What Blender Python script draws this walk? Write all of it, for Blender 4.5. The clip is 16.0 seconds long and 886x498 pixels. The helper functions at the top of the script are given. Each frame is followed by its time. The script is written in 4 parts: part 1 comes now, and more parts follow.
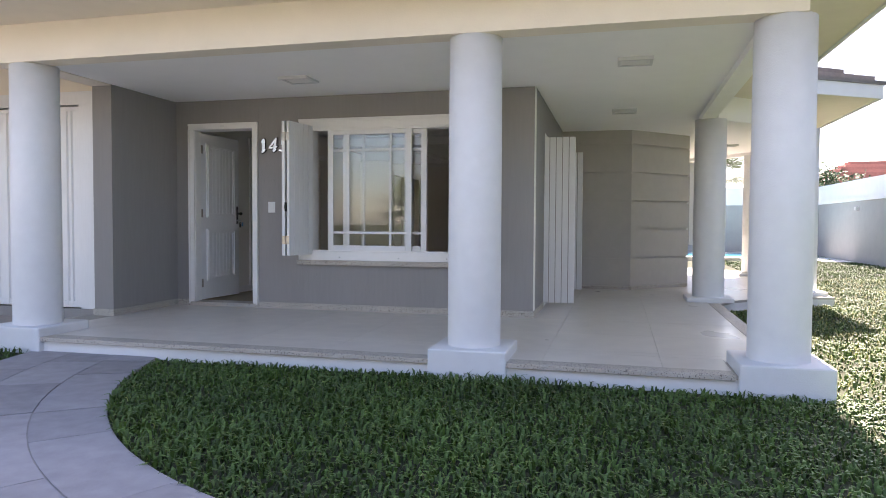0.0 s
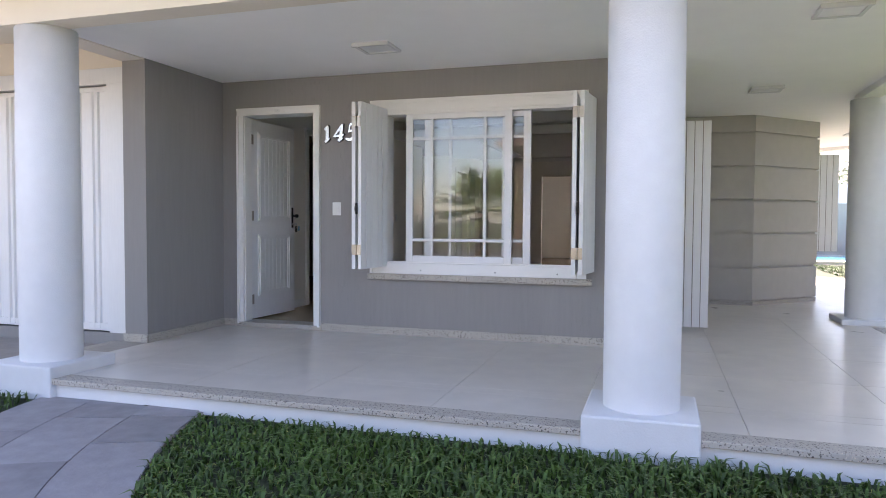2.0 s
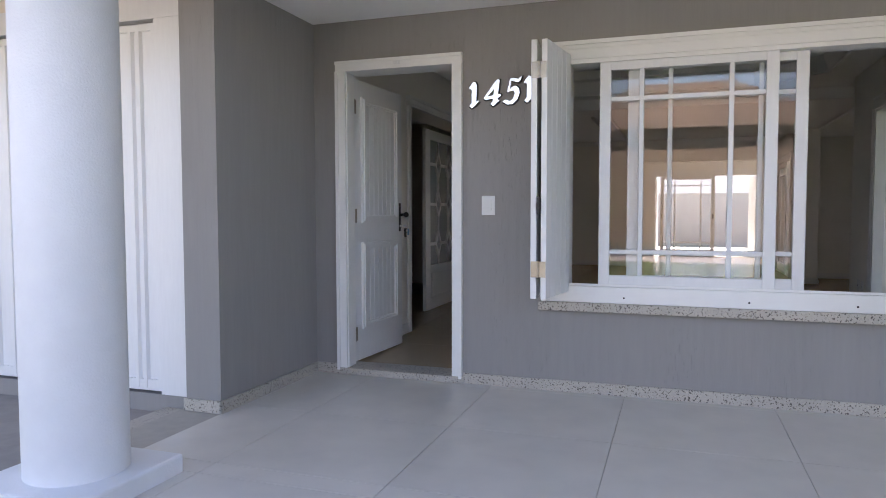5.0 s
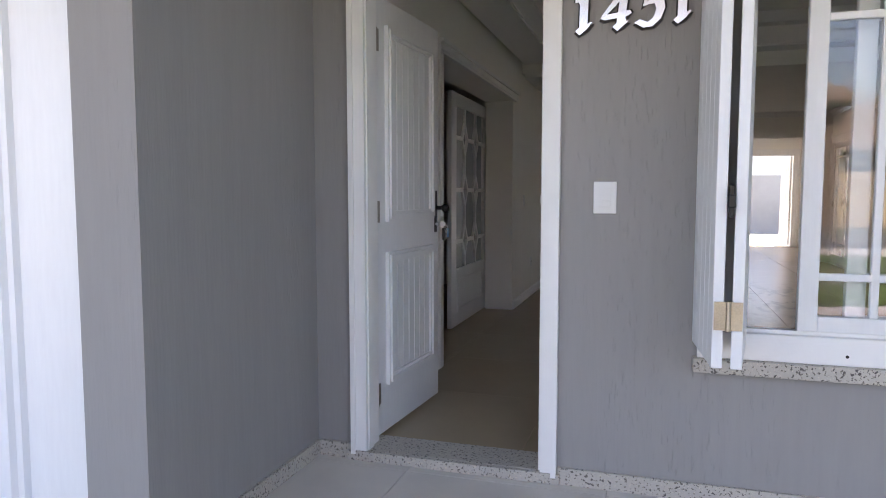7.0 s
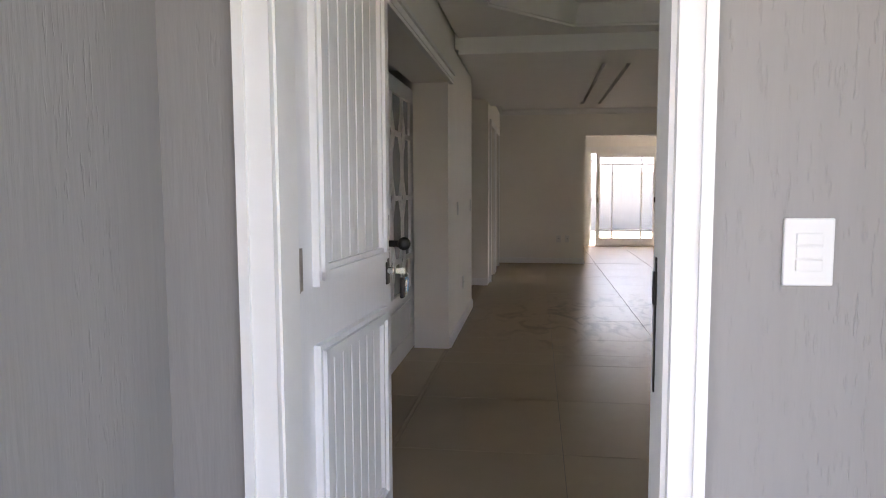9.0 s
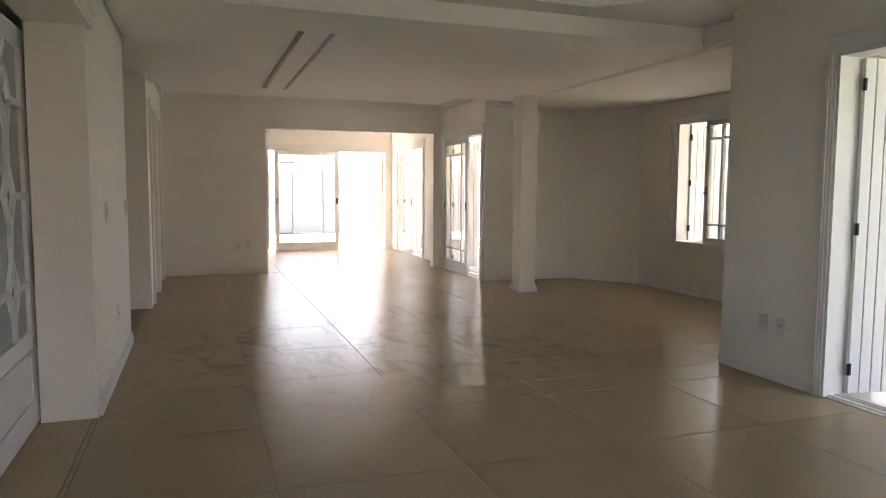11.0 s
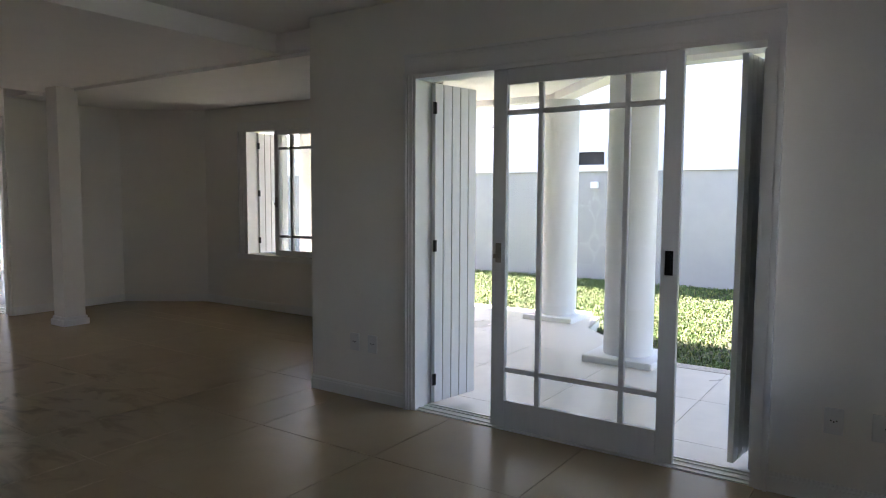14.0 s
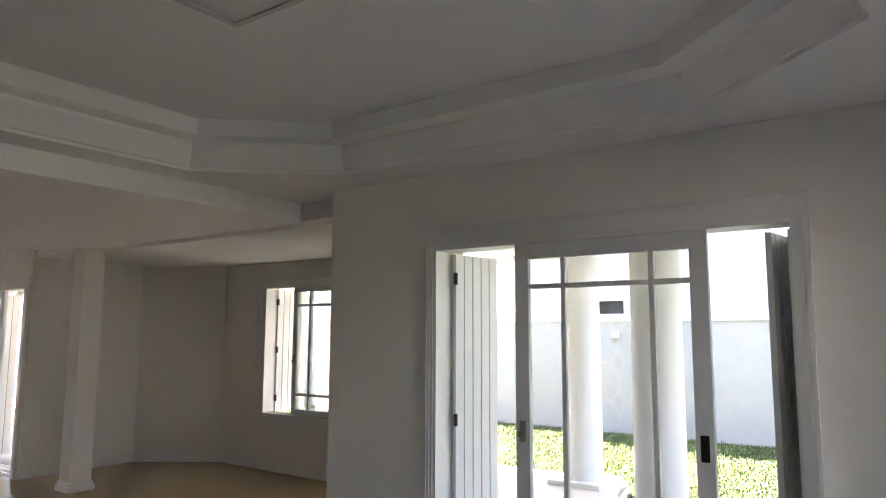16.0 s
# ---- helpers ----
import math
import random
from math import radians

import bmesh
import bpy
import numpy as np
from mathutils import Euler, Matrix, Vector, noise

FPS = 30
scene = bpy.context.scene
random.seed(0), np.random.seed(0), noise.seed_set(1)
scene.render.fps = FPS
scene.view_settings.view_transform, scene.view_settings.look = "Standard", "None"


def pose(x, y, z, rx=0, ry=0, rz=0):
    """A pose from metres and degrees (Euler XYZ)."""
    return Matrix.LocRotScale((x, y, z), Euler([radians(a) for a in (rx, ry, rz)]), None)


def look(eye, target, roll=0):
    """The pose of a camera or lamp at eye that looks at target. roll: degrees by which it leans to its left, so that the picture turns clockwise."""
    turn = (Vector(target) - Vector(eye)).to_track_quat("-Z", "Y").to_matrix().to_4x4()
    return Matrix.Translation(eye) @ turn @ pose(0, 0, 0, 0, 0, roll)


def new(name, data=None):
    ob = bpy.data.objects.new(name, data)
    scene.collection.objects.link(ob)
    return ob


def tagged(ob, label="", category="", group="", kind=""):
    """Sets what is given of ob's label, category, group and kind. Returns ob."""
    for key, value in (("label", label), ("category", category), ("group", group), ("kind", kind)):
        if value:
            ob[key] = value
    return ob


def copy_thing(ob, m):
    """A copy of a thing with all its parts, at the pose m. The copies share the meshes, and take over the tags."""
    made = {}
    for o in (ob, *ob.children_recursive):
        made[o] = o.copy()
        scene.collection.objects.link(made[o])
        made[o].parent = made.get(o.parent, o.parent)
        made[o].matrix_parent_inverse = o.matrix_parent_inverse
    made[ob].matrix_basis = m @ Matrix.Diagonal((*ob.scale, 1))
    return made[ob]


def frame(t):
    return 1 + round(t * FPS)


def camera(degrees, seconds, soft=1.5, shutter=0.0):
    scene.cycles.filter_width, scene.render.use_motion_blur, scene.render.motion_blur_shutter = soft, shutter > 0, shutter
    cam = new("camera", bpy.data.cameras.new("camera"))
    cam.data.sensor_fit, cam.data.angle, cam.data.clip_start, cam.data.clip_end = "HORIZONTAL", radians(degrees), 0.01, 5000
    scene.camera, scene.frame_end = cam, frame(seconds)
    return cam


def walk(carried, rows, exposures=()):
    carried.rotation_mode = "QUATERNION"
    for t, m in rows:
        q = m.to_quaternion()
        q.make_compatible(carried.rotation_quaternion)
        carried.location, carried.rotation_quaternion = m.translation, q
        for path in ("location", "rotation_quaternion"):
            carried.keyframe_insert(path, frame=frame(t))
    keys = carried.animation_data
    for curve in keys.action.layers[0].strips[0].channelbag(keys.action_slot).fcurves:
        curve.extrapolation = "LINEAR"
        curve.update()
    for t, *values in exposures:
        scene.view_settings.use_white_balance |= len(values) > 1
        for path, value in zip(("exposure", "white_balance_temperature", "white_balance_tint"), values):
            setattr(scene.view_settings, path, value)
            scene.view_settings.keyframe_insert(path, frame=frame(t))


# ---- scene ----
cam = camera(65.7, 16.0, soft=1.0)
PATH = [
    (0, (5.006, -7.269, 0.99), (4.512, -5.333, 0.918), 0.3),
    (0.5, (4.824, -6.943, 0.995), (4.298, -5.015, 0.924), 0.3),
    (1, (4.572, -6.639, 1.034), (4.004, -4.723, 0.96), 0.2),
    (1.5, (4.317, -6.303, 1.011), (3.729, -4.393, 0.934), 0.3),
    (2, (4.025, -5.973, 1.058), (3.428, -4.066, 0.979), 0.3),
    (2.5, (3.658, -5.695, 1.087), (3.055, -3.789, 1.016), 0.3),
    (3, (3.337, -5.418, 1.076), (2.726, -3.515, 1.003), 0.1),
    (3.5, (3.049, -5.141, 1.114), (2.422, -3.243, 1.042), 0.1),
    (4, (2.765, -4.876, 1.132), (2.121, -2.984, 1.054), 0.0),
    (4.2, (2.662, -4.791, 1.12), (2.018, -2.899, 1.04), 0.0),
    (6.3, (1.599, -3.297, 1.165), (0.973, -1.404, 1.009), -0.1),
    (6.5, (1.511, -3.144, 1.159), (0.892, -1.249, 1.002), -0.1),
    (7, (1.285, -2.771, 1.194), (0.693, -0.868, 1.033), -0.0),
    (7.5, (1.094, -2.319, 1.222), (0.561, -0.399, 1.043), -0.1),
    (8, (0.862, -1.919, 1.257), (0.389, 0.016, 1.078), -0.2),
    (8.2, (0.792, -1.768, 1.327), (0.341, 0.173, 1.147), -0.2),
    (10.3, (0.47, -0.442, 1.238), (0.791, 1.524, 1.066), 0.3),
    (10.5, (0.466, -0.221, 1.268), (0.899, 1.723, 1.089), 0.5),
    (11, (0.454, -0.072, 1.268), (1.12, 1.806, 1.095), 0.3),
    (11.5, (0.415, 0.063, 1.273), (1.298, 1.849, 1.103), 0.3),
    (12, (0.404, 0.187, 1.267), (1.532, 1.831, 1.106), 0.3),
    (12.5, (0.487, 0.253, 1.251), (1.812, 1.743, 1.094), 0.4),
    (13, (0.512, 0.36, 1.265), (1.979, 1.71, 1.105), 0.2),
    (13.5, (0.597, 0.46, 1.311), (2.179, 1.674, 1.151), 0.3),
    (14, (0.639, 0.494, 1.369), (2.285, 1.619, 1.208), 0.3),
    (14.5, (0.642, 0.527, 1.412), (2.32, 1.603, 1.249), 0.2),
    (15, (0.659, 0.557, 1.478), (2.355, 1.611, 1.366), 0.2),
    (15.5, (0.665, 0.559, 1.533), (2.35, 1.632, 1.613), 0.1),
    (16, (0.675, 0.547, 1.563), (2.285, 1.709, 1.805), 0.2),
]
walk(cam, [(t, look(eye, target, roll)) for t, eye, target, roll in PATH],
     exposures=(
         (0.0, 2.74, 7050, 25), (1.0, 3.1, 6950, 26), (4.2, 3.1, 6950, 26), (7.0, 3.45, 7070, 26),
         (7.5, 3.88, 7170, 26), (8.2, 4.2, 7270, 28), (10.3, 4.4, 8000, 25), (11.0, 4.87, 7900, 25),
         (11.5, 4.75, 7850, 25), (12.0, 4.45, 7350, 24), (12.5, 4.23, 6970, 23), (14.0, 3.99, 6750, 23),
         (15.0, 4.04, 7000, 24), (16.0, 4.63, 7200, 25)))

# ---- light ----
SUN = Vector((0.19, 0.61, 0.79)).normalized()
world = bpy.data.worlds.new("sky")
scene.world = world
world.use_nodes = True
wn = world.node_tree.nodes
sky = wn.new("ShaderNodeTexSky")
sky.sky_type = "NISHITA"
sky.sun_disc = False
sky.sun_elevation = math.asin(SUN.z)
sky.sun_rotation = math.atan2(SUN.x, SUN.y)
world.node_tree.links.new(sky.outputs[0], wn["Background"].inputs[0])
wn["Background"].inputs[1].default_value = 0.07
sun = new("sun", bpy.data.lights.new("sun", "SUN"))
sun.data.energy, sun.data.angle, sun.data.color = 5.0, radians(0.5), (1.0, 0.95, 0.88)
sun.matrix_world = look((0, 0, 30), Vector((0, 0, 30)) - SUN)


# ---- materials ----
def material(name, color, rough=0.6, metal=0.0, var=0.08, scale=6.0, bump=0.0, bscale=60.0, stretch=(1, 1, 1), spots=None, stain=None, rvar=0.0, rand=0.0, island=0.0, coat=0.0, spec=0.5, scratch=0.0):
    """Two scales of mottling on the base colour, a fine bump, and, where wanted, speckles and piece-to-piece variation."""
    m = bpy.data.materials.new(name)
    m.use_nodes = True
    t = m.node_tree
    n, l = t.nodes, t.links
    p = n["Principled BSDF"]
    p.inputs["Metallic"].default_value = metal
    p.inputs["Roughness"].default_value = rough
    p.inputs["Specular IOR Level"].default_value = spec
    p.inputs["Coat Weight"].default_value = coat
    p.inputs["Coat Roughness"].default_value = 0.12
    geo = n.new("ShaderNodeNewGeometry")
    mp = n.new("ShaderNodeMapping")
    mp.inputs["Scale"].default_value = stretch
    l.new(geo.outputs["Position"], mp.inputs["Vector"])

    def tex(s, detail=5.0):
        q = n.new("ShaderNodeTexNoise")
        q.inputs["Scale"].default_value = s
        q.inputs["Detail"].default_value = detail
        l.new(mp.outputs[0], q.inputs["Vector"])
        return q.outputs["Fac"]

    def maths(op, a, b):
        q = n.new("ShaderNodeMath")
        q.operation = op
        for i, v in enumerate((a, b)):
            if isinstance(v, (int, float)):
                q.inputs[i].default_value = v
            else:
                l.new(v, q.inputs[i])
        return q.outputs[0]

    big, small = tex(scale * 0.18, 3.0), tex(scale * 3.0)
    f = maths("ADD", maths("MULTIPLY", big, 1.2), maths("MULTIPLY", small, 0.8))
    f = maths("MULTIPLY", maths("SUBTRACT", f, 1.0), var * 2.2)
    if rand:
        oi = n.new("ShaderNodeObjectInfo")
        f = maths("ADD", f, maths("MULTIPLY", maths("SUBTRACT", oi.outputs["Random"], 0.5), rand))
    if island:
        f = maths("ADD", f, maths("MULTIPLY", maths("SUBTRACT", geo.outputs["Random Per Island"], 0.5), island))
    f = maths("ADD", f, 1.0)
    mul = n.new("ShaderNodeVectorMath")
    mul.operation = "SCALE"
    mul.inputs[0].default_value = color
    l.new(f, mul.inputs["Scale"])
    out = mul.outputs[0]
    if spots:
        for s, dark, lim in spots:
            v = n.new("ShaderNodeTexNoise")
            v.inputs["Scale"].default_value = s
            v.inputs["Detail"].default_value = 2.0
            l.new(geo.outputs["Position"], v.inputs["Vector"])
            r = n.new("ShaderNodeMapRange")
            r.inputs["From Min"].default_value, r.inputs["From Max"].default_value = lim, lim + 0.05
            l.new(v.outputs["Fac"], r.inputs["Value"])
            mx = n.new("ShaderNodeMix")
            mx.data_type = "RGBA"
            l.new(r.outputs[0], mx.inputs["Factor"])
            l.new(out, mx.inputs[6])
            mx.inputs[7].default_value = (*dark, 1)
            out = mx.outputs[2]
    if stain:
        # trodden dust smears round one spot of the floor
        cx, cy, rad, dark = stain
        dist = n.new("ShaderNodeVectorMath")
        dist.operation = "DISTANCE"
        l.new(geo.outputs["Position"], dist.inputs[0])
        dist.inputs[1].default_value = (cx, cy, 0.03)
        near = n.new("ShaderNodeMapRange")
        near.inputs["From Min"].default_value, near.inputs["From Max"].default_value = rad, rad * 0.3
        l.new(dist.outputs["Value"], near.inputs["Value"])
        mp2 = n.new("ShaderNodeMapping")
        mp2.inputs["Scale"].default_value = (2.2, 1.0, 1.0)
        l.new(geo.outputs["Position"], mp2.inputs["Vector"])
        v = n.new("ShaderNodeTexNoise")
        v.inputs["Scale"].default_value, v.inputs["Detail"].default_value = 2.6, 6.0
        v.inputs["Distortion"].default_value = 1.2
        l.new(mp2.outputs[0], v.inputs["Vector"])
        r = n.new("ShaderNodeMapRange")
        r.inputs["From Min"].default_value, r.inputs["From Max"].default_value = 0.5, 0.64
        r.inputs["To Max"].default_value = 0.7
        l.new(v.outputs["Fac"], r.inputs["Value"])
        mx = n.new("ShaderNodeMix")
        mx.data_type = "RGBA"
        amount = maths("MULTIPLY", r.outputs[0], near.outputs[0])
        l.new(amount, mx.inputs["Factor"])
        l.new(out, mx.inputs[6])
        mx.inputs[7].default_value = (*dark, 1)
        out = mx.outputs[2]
    l.new(out, p.inputs["Base Color"])
    if rvar:
        l.new(maths("ADD", maths("MULTIPLY", maths("SUBTRACT", tex(scale * 0.5), 0.5), rvar), rough), p.inputs["Roughness"])
    if bump:
        b = n.new("ShaderNodeBump")
        b.inputs["Strength"].default_value = bump
        b.inputs["Distance"].default_value = 0.004
        height = tex(bscale, 4.0)
        if scratch:
            # sparse upright trowel scratches
            mp3 = n.new("ShaderNodeMapping")
            mp3.inputs["Scale"].default_value = (1.0, 1.0, 0.13)
            l.new(geo.outputs["Position"], mp3.inputs["Vector"])
            q = n.new("ShaderNodeTexNoise")
            q.inputs["Scale"].default_value, q.inputs["Detail"].default_value = 85.0, 2.0
            l.new(mp3.outputs[0], q.inputs["Vector"])
            cut = n.new("ShaderNodeMapRange")
            cut.inputs["From Min"].default_value, cut.inputs["From Max"].default_value = 0.60, 0.68
            l.new(q.outputs["Fac"], cut.inputs["Value"])
            patch = n.new("ShaderNodeMapRange")
            patch.inputs["From Min"].default_value, patch.inputs["From Max"].default_value = 0.45, 0.62
            l.new(tex(0.5, 3.0), patch.inputs["Value"])
            height = maths("SUBTRACT", height, maths("MULTIPLY", maths("MULTIPLY", cut.outputs[0], patch.outputs[0]), scratch))
        l.new(height, b.inputs["Height"])
        l.new(b.outputs[0], p.inputs["Normal"])
    return m


def glass(name, tint, rough=0.0):
    m = bpy.data.materials.new(name)
    m.use_nodes = True
    p = m.node_tree.nodes["Principled BSDF"]
    p.inputs["Base Color"].default_value = (*tint, 1)
    p.inputs["Transmission Weight"].default_value = 1.0
    p.inputs["Roughness"].default_value = rough
    p.inputs["IOR"].default_value = 1.45
    return m


M_EXT = material("grey_textured_render", (0.30, 0.287, 0.275), 0.85, var=0.08, scale=2.0, bump=0.42, bscale=16, stretch=(5, 5, 0.5), scratch=2.6)
M_BAY = material("beige_grey_render", (0.47, 0.445, 0.405), 0.85, var=0.07, scale=3, bump=0.4, bscale=90)
M_COL = material("white_column_paint", (0.74, 0.745, 0.745), 0.75, var=0.07, scale=3, bump=0.35, bscale=110)
M_BEAM = material("cream_beam_paint", (0.80, 0.73, 0.62), 0.8, var=0.05, scale=2, bump=0.3, bscale=90)
M_CEIL = material("white_ceiling_paint", (0.92, 0.91, 0.885), 0.9, var=0.03, scale=1.5, bump=0.12, bscale=50)
M_WALL = material("white_wall_paint", (0.87, 0.845, 0.785), 0.75, var=0.035, scale=1.5, bump=0.25, bscale=70)
M_WOOD = material("white_lacquered_wood", (0.79, 0.795, 0.79), 0.38, var=0.05, scale=5, bump=0.18, bscale=30, stretch=(4, 4, 0.5))
M_TRIM = material("white_trim_paint", (0.84, 0.835, 0.81), 0.5, var=0.04, scale=4, bump=0.15, bscale=60)
M_PORCH = material("cream_porcelain_tile", (0.63, 0.59, 0.53), 0.3, var=0.15, scale=1.6, bump=0.05, bscale=40, rand=0.04, rvar=0.16)
# porch tile again, colour darkened to hold down the glare of direct sun
M_TERRACE = material("glare_darkened_terrace_tile", (0.25, 0.24, 0.22), 0.6, var=0.08, scale=2, rand=0.06)
M_PGROUT = material("pale_tile_grout", (0.46, 0.43, 0.38), 0.9, var=0.12)
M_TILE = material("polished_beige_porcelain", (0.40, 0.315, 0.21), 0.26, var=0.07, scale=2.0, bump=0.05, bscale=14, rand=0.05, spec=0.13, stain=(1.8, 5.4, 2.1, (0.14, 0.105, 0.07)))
# floor grout; also the painted shade in the gaps between shutter boards
M_GROUT_SHADE = material("tile_grout_and_gap_shade", (0.20, 0.175, 0.14), 0.9, var=0.15)
M_GRANITE = material("speckled_granite", (0.47, 0.435, 0.38), 0.5, var=0.15, scale=20, spots=((95, (0.10, 0.085, 0.075), 0.585), (150, (0.62, 0.55, 0.44), 0.62)), bump=0.1)
M_STONE = material("grey_sandstone_paving", (0.30, 0.285, 0.29), 0.85, var=0.28, scale=3.0, bump=0.6, bscale=35, rand=0.30)
M_JOINT = material("paving_mortar", (0.31, 0.295, 0.285), 0.95, var=0.2, bump=0.4)
M_SOIL = material("lawn_soil", (0.03, 0.036, 0.014), 1.0, var=0.5, scale=12, bump=1.0, bscale=40)
M_BLADE = material("grass_blade", (0.062, 0.116, 0.02), 0.6, var=0.4, scale=5, island=0.8)
# dry blades, coloured yellow-green to carry the sunlit look of the side lawn
M_STRAW = material("dry_and_sunlit_grass_blade", (0.25, 0.27, 0.075), 0.7, var=0.3, scale=5, island=0.7)
M_FENCE = material("grey_garden_wall_render", (0.36, 0.36, 0.345), 0.9, var=0.09, scale=1.5, bump=0.4, bscale=60)
M_WHITE = material("white_masonry_paint", (0.80, 0.80, 0.79), 0.85, var=0.05, scale=2, bump=0.2)
M_ROOF = material("grey_roof_tile", (0.20, 0.18, 0.165), 0.8, var=0.3, scale=6, bump=0.4, island=0.4)
M_RED = material("red_clay_roof_tile", (0.40, 0.20, 0.16), 0.8, var=0.25, scale=3, bump=0.4, island=0.3)
M_BROWN = material("brown_clay_roof_tile", (0.17, 0.125, 0.095), 0.85, var=0.3, scale=3, bump=0.4, island=0.3)
M_OCHRE = material("ochre_house_wall", (0.30, 0.235, 0.15), 0.9, var=0.1, scale=2)
M_UMBER = material("brown_house_wall", (0.13, 0.095, 0.065), 0.9, var=0.15, scale=2)
M_BLACK = material("black_iron", (0.025, 0.024, 0.023), 0.4, metal=0.6, var=0.2, scale=40)
M_CHROME = material("polished_chrome", (0.86, 0.87, 0.89), 0.24, metal=1.0, var=0.05)
M_STEEL = material("aged_steel_hinge", (0.42, 0.39, 0.34), 0.4, metal=1.0, var=0.25, scale=60)
M_BRASS = material("brass_hinge", (0.46, 0.40, 0.32), 0.42, metal=1.0, var=0.25, scale=60)
M_PLASTIC = material("white_plastic", (0.76, 0.76, 0.74), 0.4, var=0.02)
M_BLUE = material("blue_plastic_tag", (0.16, 0.40, 0.62), 0.4, var=0.05)
M_DIFF = material("frosted_lamp_cover", (0.74, 0.74, 0.73), 0.35, var=0.02)
M_LAMP = material("satin_grey_lamp_frame", (0.62, 0.62, 0.61), 0.4, var=0.03)
M_GLASS = glass("clear_glass", (0.97, 0.985, 0.98))
M_FROST = material("grey_obscure_glass", (0.36, 0.38, 0.38), 0.25, var=0.12, scale=30, bump=0.3, bscale=120)
M_WATER = material("pool_water", (0.10, 0.45, 0.58), 0.08, var=0.15, scale=2, bump=0.5, bscale=3)
M_ASPHALT = material("street_asphalt", (0.05, 0.05, 0.052), 0.9, var=0.25, scale=8, bump=0.5)
M_DRIVE = material("driveway_stone", (0.28, 0.26, 0.245), 0.85, var=0.25, scale=3, bump=0.5, rand=0.2)
M_BARK = material("palm_bark", (0.16, 0.12, 0.085), 0.95, var=0.3, scale=10, bump=1.0, bscale=20)
M_PALM = material("palm_frond", (0.10, 0.14, 0.05), 0.5, var=0.25, scale=6, island=0.5)
M_LEAF = material("tree_leaf", (0.055, 0.10, 0.03), 0.6, var=0.3, scale=4, island=0.7)
M_DARKWIN = material("dark_window_pane", (0.03, 0.033, 0.035), 0.1, var=0.1)


# ---- mesh helpers ----
def box(bm, x0, x1, y0, y1, z0, z1, m=None):
    c = Matrix.Translation(((x0 + x1) / 2, (y0 + y1) / 2, (z0 + z1) / 2)) @ Matrix.Diagonal((abs(x1 - x0), abs(y1 - y0), abs(z1 - z0), 1))
    return bmesh.ops.create_cube(bm, size=1, matrix=(m @ c) if m else c)["verts"]


def prism(bm, pts, z0, z1):
    """An upright prism over a plan polygon, counter-clockwise."""
    lo = [bm.verts.new((x, y, z0)) for x, y in pts]
    hi = [bm.verts.new((x, y, z1)) for x, y in pts]
    k = len(pts)
    bm.faces.new(hi)
    bm.faces.new(lo[::-1])
    for i in range(k):
        bm.faces.new((lo[i], lo[(i + 1) % k], hi[(i + 1) % k], hi[i]))


def tube(bm, a, b, r0, r1=None, seg=16):
    a, b = Vector(a), Vector(b)
    r1 = r0 if r1 is None else r1
    q = (b - a).to_track_quat("Z", "Y").to_matrix().to_4x4()
    bmesh.ops.create_cone(bm, cap_ends=True, segments=seg, radius1=r0, radius2=r1, depth=(b - a).length, matrix=Matrix.Translation((a + b) / 2) @ q)


def lathe(bm, profile, seg=48, cx=0.0, cy=0.0):
    rings = [[bm.verts.new((cx + r * math.cos(2 * math.pi * i / seg), cy + r * math.sin(2 * math.pi * i / seg), z)) for i in range(seg)] for r, z in profile]
    for a, b in zip(rings, rings[1:]):
        for i in range(seg):
            f = bm.faces.new((a[i], a[(i + 1) % seg], b[(i + 1) % seg], b[i]))
            f.smooth = True


def bevel(bm, w, seg=2, angle=35):
    e = [x for x in bm.edges if len(x.link_faces) == 2 and x.calc_face_angle(0) > radians(angle)]
    bmesh.ops.bevel(bm, geom=e, offset=w, segments=seg, profile=0.5, affect="EDGES")


def mesh_of(bm, name, mat):
    me = bpy.data.meshes.new(name)
    bmesh.ops.recalc_face_normals(bm, faces=bm.faces)
    bm.to_mesh(me)
    bm.free()
    for m in mat if isinstance(mat, (list, tuple)) else (mat,):
        me.materials.append(m)
    return me


def part(name, bm, mat, parent, label="", m=None):
    ob = new(name, mesh_of(bm, name, mat))
    ob.parent = parent
    if m:
        ob.matrix_basis = m
    if label:
        ob["label"] = label
    return ob


def thing(name, bm, mat, label, category, group="", kind="", m=None):
    ob = new(name, mesh_of(bm, name, mat))
    if m:
        ob.matrix_basis = m
    return tagged(ob, label, category, group, kind)


def empty(name, m, label, category, group="", kind=""):
    ob = new(name)
    ob.matrix_basis = m
    return tagged(ob, label, category, group, kind)


def B():
    return bmesh.new()


def boxes(*rows, w=0.0):
    bm = B()
    for r in rows:
        box(bm, *r)
    if w:
        bevel(bm, w)
    return bm


